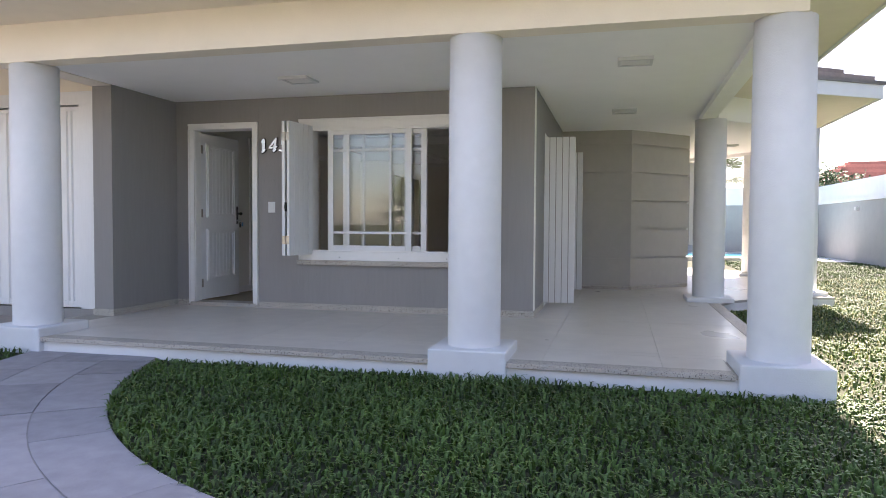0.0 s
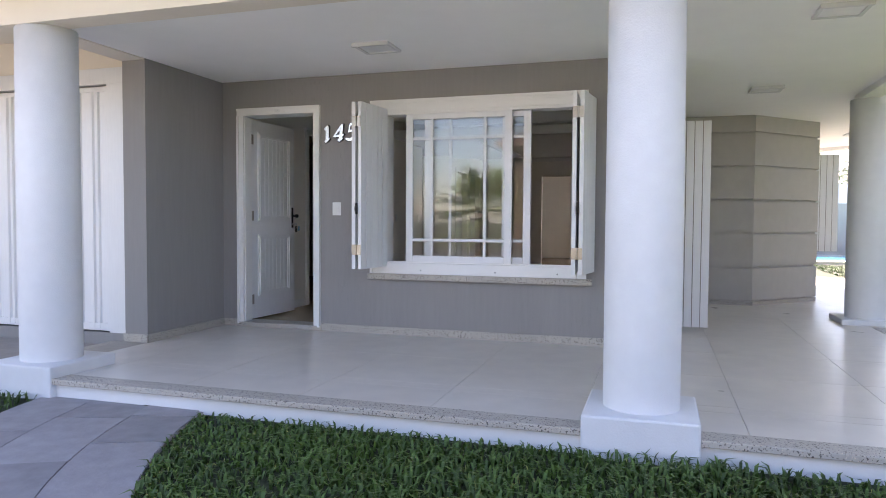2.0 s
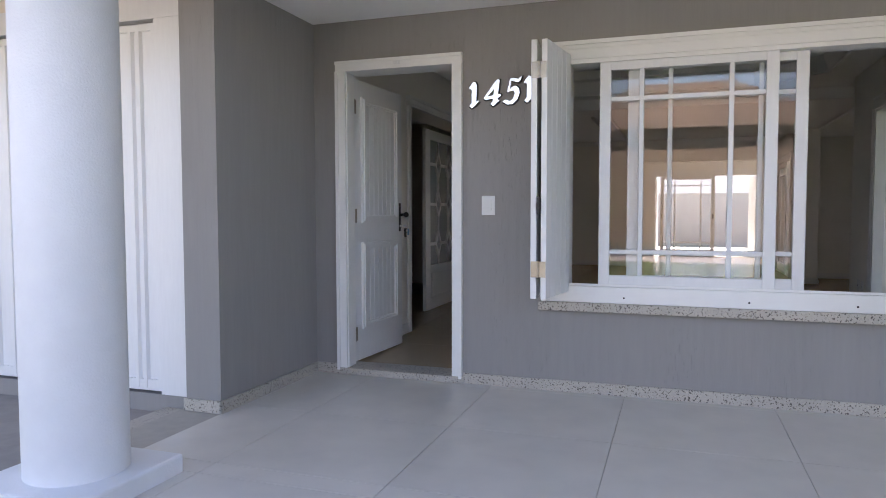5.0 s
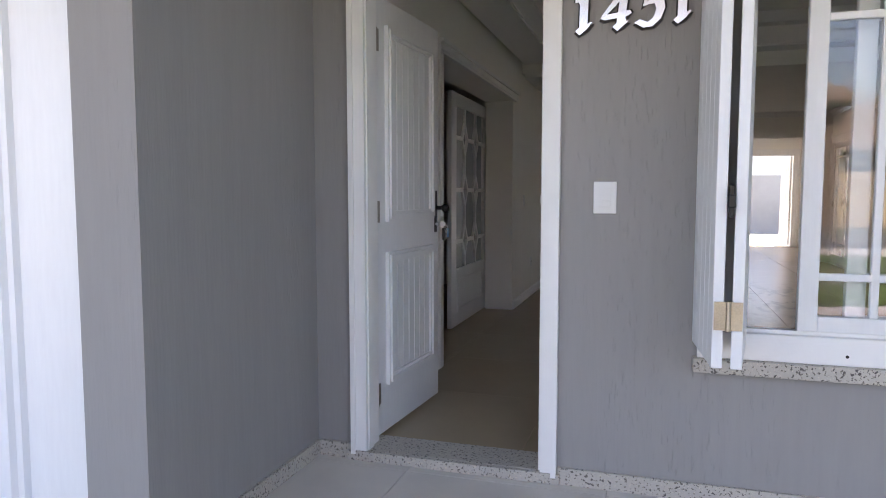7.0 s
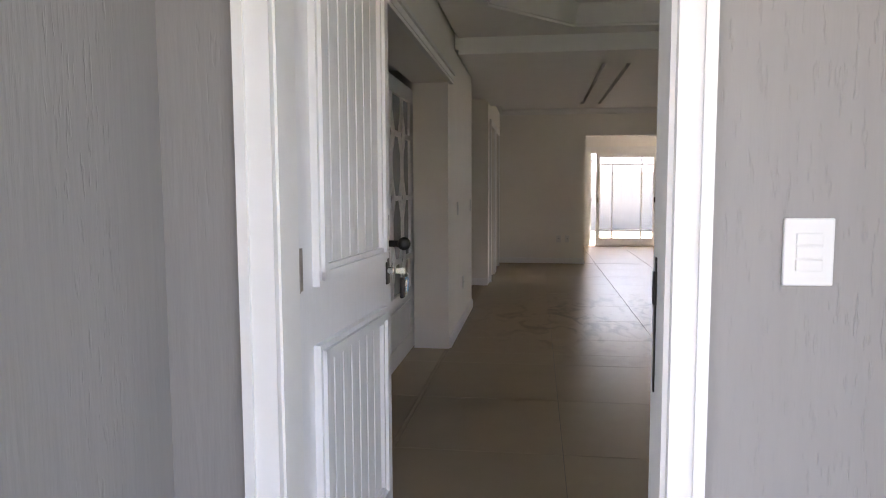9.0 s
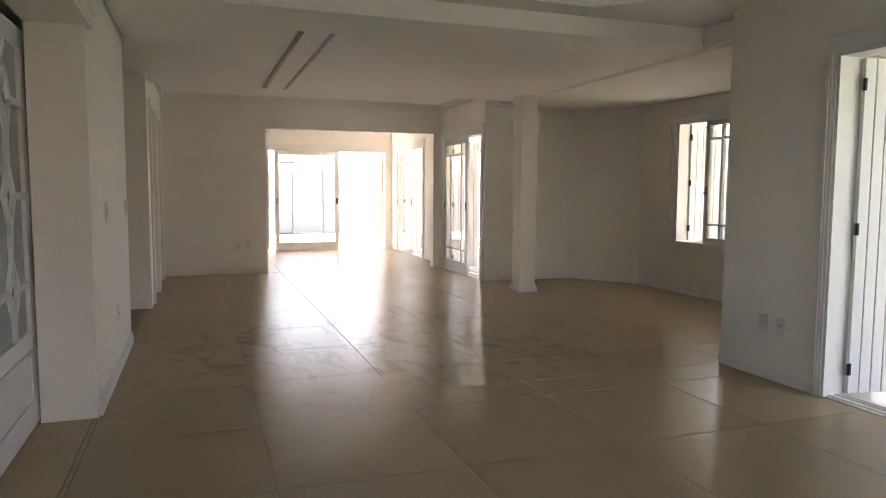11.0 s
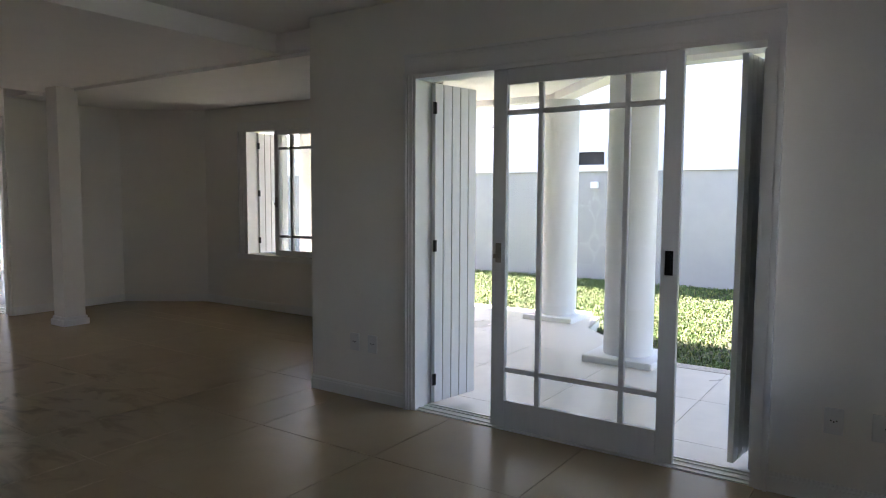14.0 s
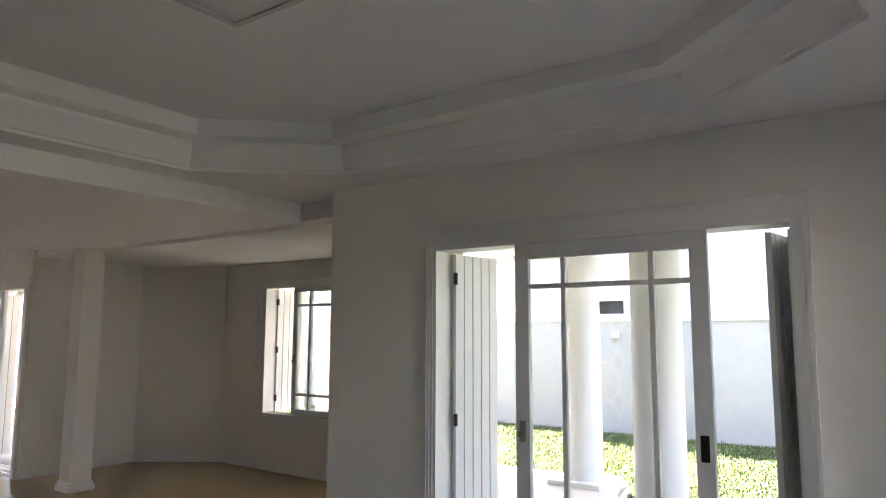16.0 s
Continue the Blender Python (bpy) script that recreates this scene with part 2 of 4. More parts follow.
def wall(name, axis, c0, c1, a0, a1, z0, z1, holes, outer, mats, label):
    """A wall between the planes c0 and c1 across `axis`, from a0 to a1 along the other one, with holes (a0, a1, z0, z1).
    Faces on the plane `outer` take mats[0], the rest mats[1]."""
    bm = B()
    cuts = sorted({a0, a1, *[h for hole in holes for h in hole[:2]]})
    for s, e in zip(cuts, cuts[1:]):
        gaps = sorted((h[2], h[3]) for h in holes if h[0] <= s and h[1] >= e)
        z = z0
        for g0, g1 in gaps + [(z1, z1)]:
            if g0 - z > 1e-4:
                if axis == "y":
                    box(bm, s, e, c0, c1, z, g0)
                else:
                    box(bm, c0, c1, s, e, z, g0)
            z = g1
    bmesh.ops.remove_doubles(bm, verts=bm.verts, dist=1e-5)
    k = 1 if axis == "y" else 0
    for f in bm.faces:
        f.material_index = 0 if abs(f.calc_center_median()[k] - outer) < 1e-3 else 1
    return thing(name, bm, mats, label, "wall", kind="structure")


# ---- ground ----
G = -0.14
bm = B()
prism(bm, [(-600, -600), (600, -600), (600, 600), (-600, 600)], G - 0.3, G)
thing("ground", bm, M_SOIL, "lawn soil under green coarse grass", "ground", kind="structure")
bm = boxes((-60, 60, -22, -15.5, G - 0.1, G + 0.004))
thing("road", bm, M_ASPHALT, "grey asphalt street in front of the plot", "road", kind="structure")
bm = boxes((-60, 60, -15.5, -13.6, G - 0.1, G + 0.03))
thing("pavement", bm, M_DRIVE, "grey stone pavement along the street", "pavement", kind="structure")

# ---- porch ----
PORCH = [(-0.46, -2.41), (6.2, -2.41), (6.28, 2.0), (6.5, 2.45), (7.25, 3.2), (7.95, 3.35), (7.95, 8.7), (6.3, 10.2), (6.3, 19.5), (-3.5, 19.5), (-3.5, 14.0), (4.3, 14.0), (4.1, 0.1), (-0.2, 0.1), (-0.2, -1.0), (-0.46, -1.0)]
bm = B()
prism(bm, PORCH, G - 0.1, -0.034)
thing("porch_base", bm, M_WHITE, "white painted plinth of the porch", "porch base", kind="structure")
bm = B()
prism(bm, [(x, y) for x, y in PORCH], -0.034, -0.006)
thing("porch_floor", bm, M_PGROUT, "pale grout bed under the porch tiles", "floor", kind="structure")

# ---- house walls ----
IN = (M_EXT, M_WALL)
wall("wall_front", "y", 0.0, 0.17, -0.18, 4.14, -0.03, 2.9, [(0.01, 0.87, -0.03, 2.12), (1.5, 3.4, 0.575, 2.13)], 0.0, IN, "grey textured front wall with door and window openings")
wall("wall_porch_side", "x", -0.41, -0.175, -1.1, 0.17, -0.03, 2.9, [], -0.18, (M_EXT, M_EXT), "grey textured side wall of the entrance porch")
wall("wall_east", "x", 3.98, 4.14, 0.17, 3.86, -0.03, 2.9, [(1.03, 3.0, 0.03, 2.09)], 4.14, IN, "white inner wall with an opening for sliding doors")
wall("wall_west", "x", -0.36, -0.085, 0.17, 5.87, -0.03, 2.9, [(1.59, 3.95, -0.03, 2.1)], -9, IN, "white wall with a deep door recess")
wall("wall_corridor", "y", 7.53, 7.7, -2.4, -0.03, -0.03, 2.9, [], -9, IN, "white wall at the end of a side passage")
wall("wall_west_far", "x", -0.2, -0.03, 7.7, 10.26, -0.03, 2.9, [(7.88, 8.68, -0.03, 2.12), (9.0, 9.8, -0.03, 2.12)], -9, IN, "white wall with two inner doorways")
wall("wall_far", "y", 10.26, 10.41, -0.2, 4.25, -0.03, 2.9, [(1.38, 3.95, -0.03, 2.14)], -9, IN, "white wall with a wide opening to the back room")
wall("wall_back", "y", 13.85, 14.02, 0.2, 4.45, -0.03, 2.9, [(1.72, 4.12, 0.0, 2.06)], 14.02, IN, "white back wall with an opening for sliding doors")
wall("wall_east_back", "x", 4.25, 4.42, 10.41, 13.85, -0.03, 2.9, [(11.75, 13.45, 0.0, 2.06)], 4.42, IN, "white side wall of the back room with sliding doors")
wall("wall_east_mid", "x", 4.07, 4.24, 8.45, 10.26, -0.03, 2.9, [(8.56, 10.12, 0.0, 2.08)], 4.17, IN, "white side wall with sliding doors to the porch")
wall("wall_back_room_west", "x", 0.03, 0.2, 10.41, 14.02, -0.03, 2.9, [], -9, IN, "plain white wall of the back room")
wall("wall_west_room", "x", -3.6, -3.45, -0.9, 7.7, -0.03, 2.9, [], -9, IN, "plain wall closing the dark side rooms")
wall("wall_west_room_south", "y", -0.9, -0.8, -3.45, -0.42, -0.03, 2.9, [], -9, IN, "plain wall closing the dark side room")
wall("wall_west_mid", "y", 5.72, 5.87, -3.45, -0.36, -0.03, 2.9, [], -9, IN, "plain wall between the side rooms")
wall("wall_passage_end", "x", -2.55, -2.4, 5.87, 7.53, -0.03, 2.9, [], -9, IN, "plain wall closing the side passage")
wall("wall_west_outer", "x", -2.0, -1.85, 7.7, 10.5, -0.03, 2.9, [], -9, IN, "plain wall closing the far side rooms")

# the bay: a half octagon, rendered outside in bands with grooves
BAY_O = [(4.14, 3.64), (5.18, 3.64), (6.08, 4.55), (6.08, 7.72), (5.44, 8.62), (4.24, 8.62)]
BAY_I = [(4.14, 3.86), (5.11, 3.84), (5.94, 4.64), (5.94, 7.62), (5.34, 8.45), (4.24, 8.45)]
GROOVES = [0.05, 0.49, 0.93, 1.36, 1.79, 2.22, 2.46]


def bay_segment(name, i, z0, z1, hole=None):
    bm = B()
    (ax, ay), (bx, by) = BAY_O[i], BAY_O[i + 1]
    (cx, cy), (dx, dy) = BAY_I[i], BAY_I[i + 1]
    spans = [(0.0, 1.0, z0, z1)]
    if hole:
        u0, u1, h0, h1 = hole
        spans = [(a, b, c, d) for a, b in ((0, u0), (u0, u1), (u1, 1)) for c, d in ((z0, h0), (h0, h1), (h1, z1)) if (a, c) != (u0, h0)]

    def mix(p, q, u):
        return (p[0] + (q[0] - p[0]) * u, p[1] + (q[1] - p[1]) * u)
    for u0, u1, s0, s1 in spans:
        prism(bm, [mix((ax, ay), (bx, by), u0), mix((ax, ay), (bx, by), u1), mix((cx, cy), (dx, dy), u1), mix((cx, cy), (dx, dy), u0)], s0, s1)
    bmesh.ops.remove_doubles(bm, verts=bm.verts, dist=1e-5)
    ob = thing(name, bm, M_WALL, "white inside of the octagonal bay wall", "wall", kind="structure")
    # bands of render outside, each a course of its own
    n = Vector((by - ay, ax - bx, 0)).normalized() * 0.003
    if not hole:
        bm = B()
        prism(bm, [(ax + n.x, ay + n.y), (bx + n.x, by + n.y), (bx, by), (ax, ay)], 0.052, 2.44)
        part("undercoat", bm, M_BAY, ob)
    n = n.normalized() * 0.03
    for k, (g0, g1) in enumerate(zip(GROOVES, GROOVES[1:])):
        for u0, u1, s0, s1 in ([(0.0, 1.0, g0 + 0.014, g1 - 0.014)] if not hole else [(0.0, hole[0] - 0.02, g0 + 0.014, g1 - 0.014), (hole[1] + 0.02, 1.0, g0 + 0.014, g1 - 0.014)]):
            p, q = mix((ax, ay), (bx, by), u0), mix((ax, ay), (bx, by), u1)
            bm = B()
            # the outer edges run on to meet in a mitre at the corners of the bay
            e = Vector((bx - ax, by - ay, 0)).normalized() * 0.0124
            e0, e1 = e * (u0 == 0.0), e * (u1 == 1.0)
            prism(bm, [(p[0] + n.x - e0.x, p[1] + n.y - e0.y), (q[0] + n.x + e1.x, q[1] + n.y + e1.y), q, p], s0, s1)
            part("panel", bm, M_BAY, ob)
    return ob


bay_segment("wall_bay_south", 0, -0.03, 2.9)
bay_segment("wall_bay_southeast", 1, -0.03, 2.9)
bay_segment("wall_bay_east", 2, -0.03, 2.9, (0.15, 0.76, 0.66, 2.09))
bay_segment("wall_bay_northeast", 3, -0.03, 2.9)
bay_segment("wall_bay_north", 4, -0.03, 2.9)

# ---- inner floors ----
bm = B()
prism(bm, [(-3.45, -0.8), (-0.18, -0.8), (-0.18, 0.02), (4.05, 0.02), (4.05, 3.76), (5.14, 3.76), (6.01, 4.6), (6.01, 7.67), (5.38, 8.53), (4.15, 8.53), (4.15, 10.3), (4.34, 10.3), (4.34, 13.95), (-3.45, 13.95)], -0.03, 0.022)
thing("floor", bm, M_GROUT_SHADE, "grout bed under the polished floor tiles", "floor", kind="structure")

# ---- ceilings ----
Z1, Z2, Z3 = 2.525, 2.39, 2.58
TRAY = 0.27
OCT = [(0.26, 1.36), (0.87, 0.66), (3.06, 0.66), (3.67, 1.36), (3.67, 3.46), (3.06, 4.16), (0.87, 4.16), (0.26, 3.46)]


def inset(pts, d):
    cx, cy = sum(p[0] for p in pts) / len(pts), sum(p[1] for p in pts) / len(pts)
    return [(x - math.copysign(min(d, abs(x - cx)), x - cx) * (1 if abs(x - cx) > 1.3 else 0.42), y - math.copysign(d, y - cy) * (1 if abs(y - cy) > 1.3 else 0.42)) for x, y in pts]


def ring(bm, a, za, b, zb):
    va = [bm.verts.new((x, y, za)) for x, y in a]
    vb = [bm.verts.new((x, y, zb)) for x, y in b]
    for i in range(len(a)):
        j = (i + 1) % len(a)
        bm.faces.new((va[i], va[j], vb[j], vb[i]))


bm = B()
R = [(-0.055, 0.17), (4.18, 0.17), (4.18, 4.4), (-0.055, 4.4)]
SQ = [(-0.055, 1.27), (0.93, 0.17), (2.93, 0.17), (4.18, 1.27), (4.18, 3.43), (2.93, 4.4), (0.93, 4.4), (-0.055, 3.43)]
ring(bm, SQ, Z1, OCT, Z1)
for tri in (((-0.055, 0.17), SQ[0], SQ[1]), (SQ[2], (4.18, 0.17), SQ[3]), (SQ[4], (4.18, 4.4), SQ[5]), (SQ[6], (-0.055, 4.4), SQ[7])):
    bm.faces.new([bm.verts.new((x, y, Z1)) for x, y in tri])
LIP = inset(OCT, 0.012)
LIP2 = inset(OCT, 0.065)
BACK = inset(OCT, -0.19)
ring(bm, OCT, Z1, OCT, Z1 + 0.018)
ring(bm, OCT, Z1 + 0.018, LIP, Z1 + 0.022)
ring(bm, LIP, Z1 + 0.022, LIP2, Z1 + 0.145)
ring(bm, LIP2, Z1 + 0.145, LIP2, Z1 + 0.165)
ring(bm, LIP2, Z1 + 0.165, BACK, Z1 + 0.17)
ring(bm, BACK, Z1 + 0.17, BACK, Z1 + TRAY)
bm.faces.new([bm.verts.new((x, y, Z1 + TRAY)) for x, y in BACK])
thing("ceiling_entry", bm, M_CEIL, "white plaster ceiling with an octagonal moulded tray", "ceiling", kind="structure")
bm = boxes((-0.055, 1.145, 4.4, 8.02, Z2, 2.9), (1.195, 1.378, 4.4, 8.02, Z2, 2.9), (1.413, 4.18, 4.4, 8.02, Z2, 2.9), (4.18, 4.26, 3.9, 8.02, Z2, 2.9), (1.145, 1.195, 4.4, 5.0, Z2, 2.9), (1.378, 1.413, 4.4, 5.0, Z2, 2.9), (1.145, 1.195, 5.0, 8.02, Z2 + 0.06, 2.9), (1.378, 1.413, 5.0, 8.02, Z2 + 0.06, 2.9))
thing("ceiling_hall", bm, M_CEIL, "white dropped plaster ceiling with two narrow slots", "ceiling", kind="structure")
bm = B()
prism(bm, [(4.26, 3.7), (5.18, 3.7), (6.03, 4.6), (6.03, 7.67), (5.38, 8.57), (4.1, 8.57), (4.1, 8.02), (4.26, 8.02)], 2.36, 2.9)
thing("ceiling_bay", bm, M_CEIL, "white plaster ceiling of the bay", "ceiling", kind="structure")
bm = boxes((-0.2, 4.16, 8.02, 10.3, Z3, 2.9), (0.1, 4.4, 10.35, 13.95, 2.5, 2.9))
thing("ceiling_back", bm, M_CEIL, "white plaster ceiling of the back rooms", "ceiling", kind="structure")
bm = boxes((-3.5, -0.34, -0.9, 5.8, 2.5, 2.9), (-2.5, -0.055, 5.8, 7.6, 2.42, 2.9), (-1.9, -0.1, 7.6, 10.5, 2.5, 2.9), (-0.09, -0.055, 0.17, 4.4, Z1 + 0.04, 2.9), (-0.09, -0.055, 4.4, 8.02, Z2 + 0.04, 2.9), (-0.4, 5.9, -0.9, 14.0, 2.91, 2.98))
thing("ceiling_side_rooms", bm, M_CEIL, "plain ceiling of the side rooms", "ceiling", kind="structure")
# cornices
bm = boxes((-0.03, 4.07, 10.2, 10.26, Z3 - 0.05, Z3), (-0.03, 4.07, 10.225, 10.26, Z3 - 0.09, Z3 - 0.05), (4.01, 4.07, 8.45, 10.2, Z3 - 0.05, Z3), (4.035, 4.07, 8.45, 10.2, Z3 - 0.09, Z3 - 0.05), (-0.03, 0.03, 8.02, 10.2, Z3 - 0.05, Z3), (-0.05, 4.1, 8.0, 8.02, Z2, Z2 + 0.03))
thing("trim_cornice", bm, M_TRIM, "white stepped plaster cornice", "cornice", kind="structure")


# baseboards
def baseboard(name, p, q, side, h=0.09):
    a, b = Vector((*p, 0)), Vector((*q, 0))
    d = (b - a).normalized()
    n = Vector((-d.y, d.x, 0)) * side
    bm = B()
    for t, z0, z1 in ((0.016, 0.03, 0.03 + h - 0.02), (0.011, 0.03 + h - 0.02, 0.03 + h - 0.006), (0.006, 0.03 + h - 0.006, 0.03 + h)):
        c = [a, b, b + n * t, a + n * t]
        prism(bm, [(v.x, v.y) for v in (c if side > 0 else c[::-1])], z0, z1)
    thing(name, bm, M_TRIM, "white moulded baseboard", "baseboard", kind="structure")


for p, q, s in (((3.98, 3.86), (3.98, 3.05), -1), ((3.98, 0.98), (3.98, 0.17), -1), ((-0.085, 0.17), (-0.085, 1.56), -1), ((-0.085, 3.98), (-0.085, 5.87), -1),
                ((-2.4, 7.53), (-0.03, 7.53), -1), ((-0.03, 10.26), (1.38, 10.26), -1), ((3.95, 10.26), (4.07, 10.26), -1), ((4.07, 8.45), (5.34, 8.45), -1), ((4.07, 8.45), (4.07, 8.48), 1),
                ((5.34, 8.45), (5.94, 7.62), -1), ((5.94, 7.62), (5.94, 4.64), -1), ((5.94, 4.64), (5.11, 3.84), -1), ((5.11, 3.86), (3.98, 3.86), -1), ((4.25, 11.7), (4.25, 10.41), -1), ((0.92, 0.17), (3.98, 0.17), 1)):
    baseboard("baseboard", p, q, s)

# pillar in the hall
pil = empty("pillar", pose(4.19, 7.5, 0.03), "white square plaster pillar on a small plinth", "pillar")
part("shaft", boxes((-0.105, 0.105, -0.105, 0.105, 0.09, Z2 - 0.03), w=0.006), M_WALL, pil)
part("base", boxes((-0.13, 0.13, -0.13, 0.13, 0, 0.06), (-0.117, 0.117, -0.117, 0.117, 0.06, 0.09), w=0.004), M_TRIM, pil)

# ---- porch roof: ceiling, beams, eaves ----
PC = 2.44
bm = B()
prism(bm, [(-0.2, -2.2), (6.05, -2.2), (6.05, 2.45), (7.5, 3.8), (7.5, 8.0), (6.1, 9.4), (6.1, 14.2), (4.43, 14.2), (4.43, 10.0), (4.18, 10.0), (4.18, 8.6), (5.4, 8.6), (6.05, 7.7), (6.05, 4.5), (5.12, 3.6), (4.15, 3.6), (4.15, -0.01), (-0.2, -0.01)], PC, PC + 0.2)
thing("ceiling_porch", bm, M_CEIL, "white flat porch ceiling", "ceiling", kind="structure")


def beam(name, p, q, w, z0, z1, mat, label):
    a, b = Vector((*p, 0)), Vector((*q, 0))
    d = (b - a).normalized()
    n = Vector((-d.y, d.x, 0)) * w / 2
    bm = B()
    prism(bm, [((v).x, (v).y) for v in (a - n, b - n, b + n, a + n)], z0, z1)
    thing(name, bm, mat, label, "beam", kind="structure")


beam("beam_front", (-6.5, -2.27), (6.18, -2.27), 0.2, 2.375, 2.72, M_BEAM, "cream painted beam over the front columns")
beam("beam_side", (6.07, -2.2), (6.12, 2.5), 0.18, 2.375, 2.72, M_CEIL, "white beam over the side columns")
beam("beam_diagonal", (6.2, 2.45), (7.62, 3.72), 0.18, 2.375, 2.72, M_CEIL, "white slanting beam over the bay porch")
beam("beam_bay", (7.6, 3.7), (7.6, 7.5), 0.18, 2.375, 2.72, M_CEIL, "white beam beside the bay porch")
beam("beam_diagonal_back", (7.6, 7.45), (6.2, 8.9), 0.18, 2.375, 2.72, M_CEIL, "white slanting beam behind the bay porch")
beam("beam_back", (6.2, 8.85), (6.2, 14.2), 0.18, 2.375, 2.72, M_CEIL, "white beam along the back porch")
beam("beam_entrance", (-0.3, -2.2), (-0.3, -1.0), 0.24, 2.43, 2.72, M_BEAM, "cream beam between column and entrance wall")

# the unseen back overhang reaches y = 15.8 to keep sun off the inner floor
EAVE = [(-7.5, -3.05), (6.95, -3.05), (6.95, 2.2), (8.35, 3.05), (8.35, 8.2), (6.95, 9.4), (6.95, 15.8), (-7.5, 15.8)]
bm = B()
for pts in ([(-7.5, -3.05), (6.95, -3.05), (6.95, 0.1), (-7.5, 0.1)], [(-7.5, 0.1), (-0.4, 0.1), (-0.4, 14.0), (-7.5, 14.0)], [(-7.5, 14.0), (4.15, 14.0), (4.15, 15.8), (-7.5, 15.8)],
            [(4.15, 0.1), (6.95, 0.1), (6.95, 2.2), (8.35, 3.05), (8.35, 8.2), (6.95, 9.4), (6.95, 15.8), (4.15, 15.8)]):
    prism(bm, pts, 2.7, 2.74)
thing("eave_soffit", bm, M_BEAM, "cream boarded soffit under the roof edge", "soffit", kind="structure")
bm = B()
for i in range(len(EAVE)):
    a, b = Vector((*EAVE[i], 0)), Vector((*EAVE[(i + 1) % len(EAVE)], 0))
    d = (b - a).normalized()
    n = Vector((d.y, -d.x, 0))
    prism(bm, [(v.x, v.y) for v in (a - d * 0.02, b + d * 0.02, b + d * 0.02 + n * 0.03, a - d * 0.02 + n * 0.03)][::-1], 2.68, 2.86)
thing("trim_fascia", bm, M_WHITE, "white fascia board along the eaves", "fascia", kind="structure")
# tiled roof: stepped courses rising from the eaves
bm = B()
for k in range(14):
    o = 0.34 * k - 0.06
    z = 2.86 + 0.135 * k
    pts = [(-7.5 + o, -3.05 + o), (6.95 - o, -3.05 + o), (6.95 - o, 2.2 + 0.2 * o), (8.35 - o, 3.05 + 0.4 * o), (8.35 - o, 8.2 - 0.4 * o), (6.95 - o, 9.4 - 0.2 * o), (6.95 - o, 15.8 - o), (-7.5 + o, 15.8 - o)]
    prism(bm, pts, z, z + 0.05)
    prism(bm, inset(pts, 0.1), z + 0.04, z + 0.14)
thing("roof", bm, M_ROOF, "grey tiled hipped roof of the house", "roof", kind="structure")
wall("wall_over_garage", "y", -1.0, -0.9, -6.4, -0.42, 2.4, 2.75, [], -1.0, (M_BEAM, M_BEAM), "cream wall strip over the garage door")


# ---- columns ----
def column_thing(x, y, base_h, h, w, r, low):
    c = empty("column", pose(x, y, 0), "white round porch column on a square plinth", "column", "porch columns")
    bm = B()
    lathe(bm, [(0.001, base_h - 0.01), (r * 1.0, base_h - 0.01), (r, base_h), (r, h * 0.4), (r * 0.985, h), (0.001, h)], 64)
    part("shaft", bm, M_COL, c)
    bm = boxes((-w, w, -w, w, low, base_h), w=0.012)
    part("plinth", bm, M_COL, c)
    return c


for x, y in ((-0.08, -2.17), (3.953, -2.17), (6.08, -2.17), (-6.2, -2.17)):
    column_thing(x, y, 0.08, 2.38, 0.29, 0.2, G - 0.05)
for x, y in ((6.17, 2.4), (7.6, 3.7), (7.6, 7.45), (6.2, 8.9), (6.2, 13.2)):
    column_thing(x, y, 0.055, 2.38, 0.29, 0.2, -0.006)

# granite edges, skirtings and steps of the porch
bm = boxes((0.21, 3.663, -2.45, -2.29, -0.034, 0.004), (4.243, 5.77, -2.45, -2.29, -0.034, 0.004), w=0.006)
thing("porch_edge_front", bm, M_GRANITE, "speckled granite edging along the porch step", "edging", kind="structure")
bm = boxes((6.13, 6.27, -1.88, 2.0, -0.034, 0.004), w=0.006)
thing("porch_edge_side", bm, M_GRANITE, "speckled granite edging along the porch side", "edging", kind="structure")
bm = boxes((-0.18, 0.0, -0.014, 0.0, 0, 0.07), (0.92, 4.155, -0.014, 0.0, 0, 0.07), (-0.175, -0.161, -1.114, -0.014, 0, 0.07), (-0.42, -0.161, -1.114, -1.1, 0, 0.07), (4.14, 4.155, 0.0, 0.93, 0, 0.07), (4.14, 4.155, 3.05, 3.6, 0, 0.05))
thing("baseboard_granite", bm, M_GRANITE, "speckled granite skirting round the grey walls", "baseboard", kind="structure")
bm = B()
for i in range(3):
    (ax, ay), (bx, by) = BAY_O[i], BAY_O[i + 1]
    n = Vector((by - ay, ax - bx, 0)).normalized() * 0.032
    prism(bm, [(ax + n.x, ay + n.y), (bx + n.x, by + n.y), (bx, by), (ax, ay)], -0.006, 0.05)
thing("baseboard_bay", bm, M_GRANITE, "dark speckled granite skirting of the bay", "baseboard", kind="structure")
bm = boxes((-0.02, 0.93, -0.03, 0.0, 0, 0.045), (0.01, 0.87, 0.0, 0.2, 0.0, 0.045), w=0.004)
thing("door_threshold", bm, M_GRANITE, "speckled granite threshold of the front door", "threshold", kind="structure")

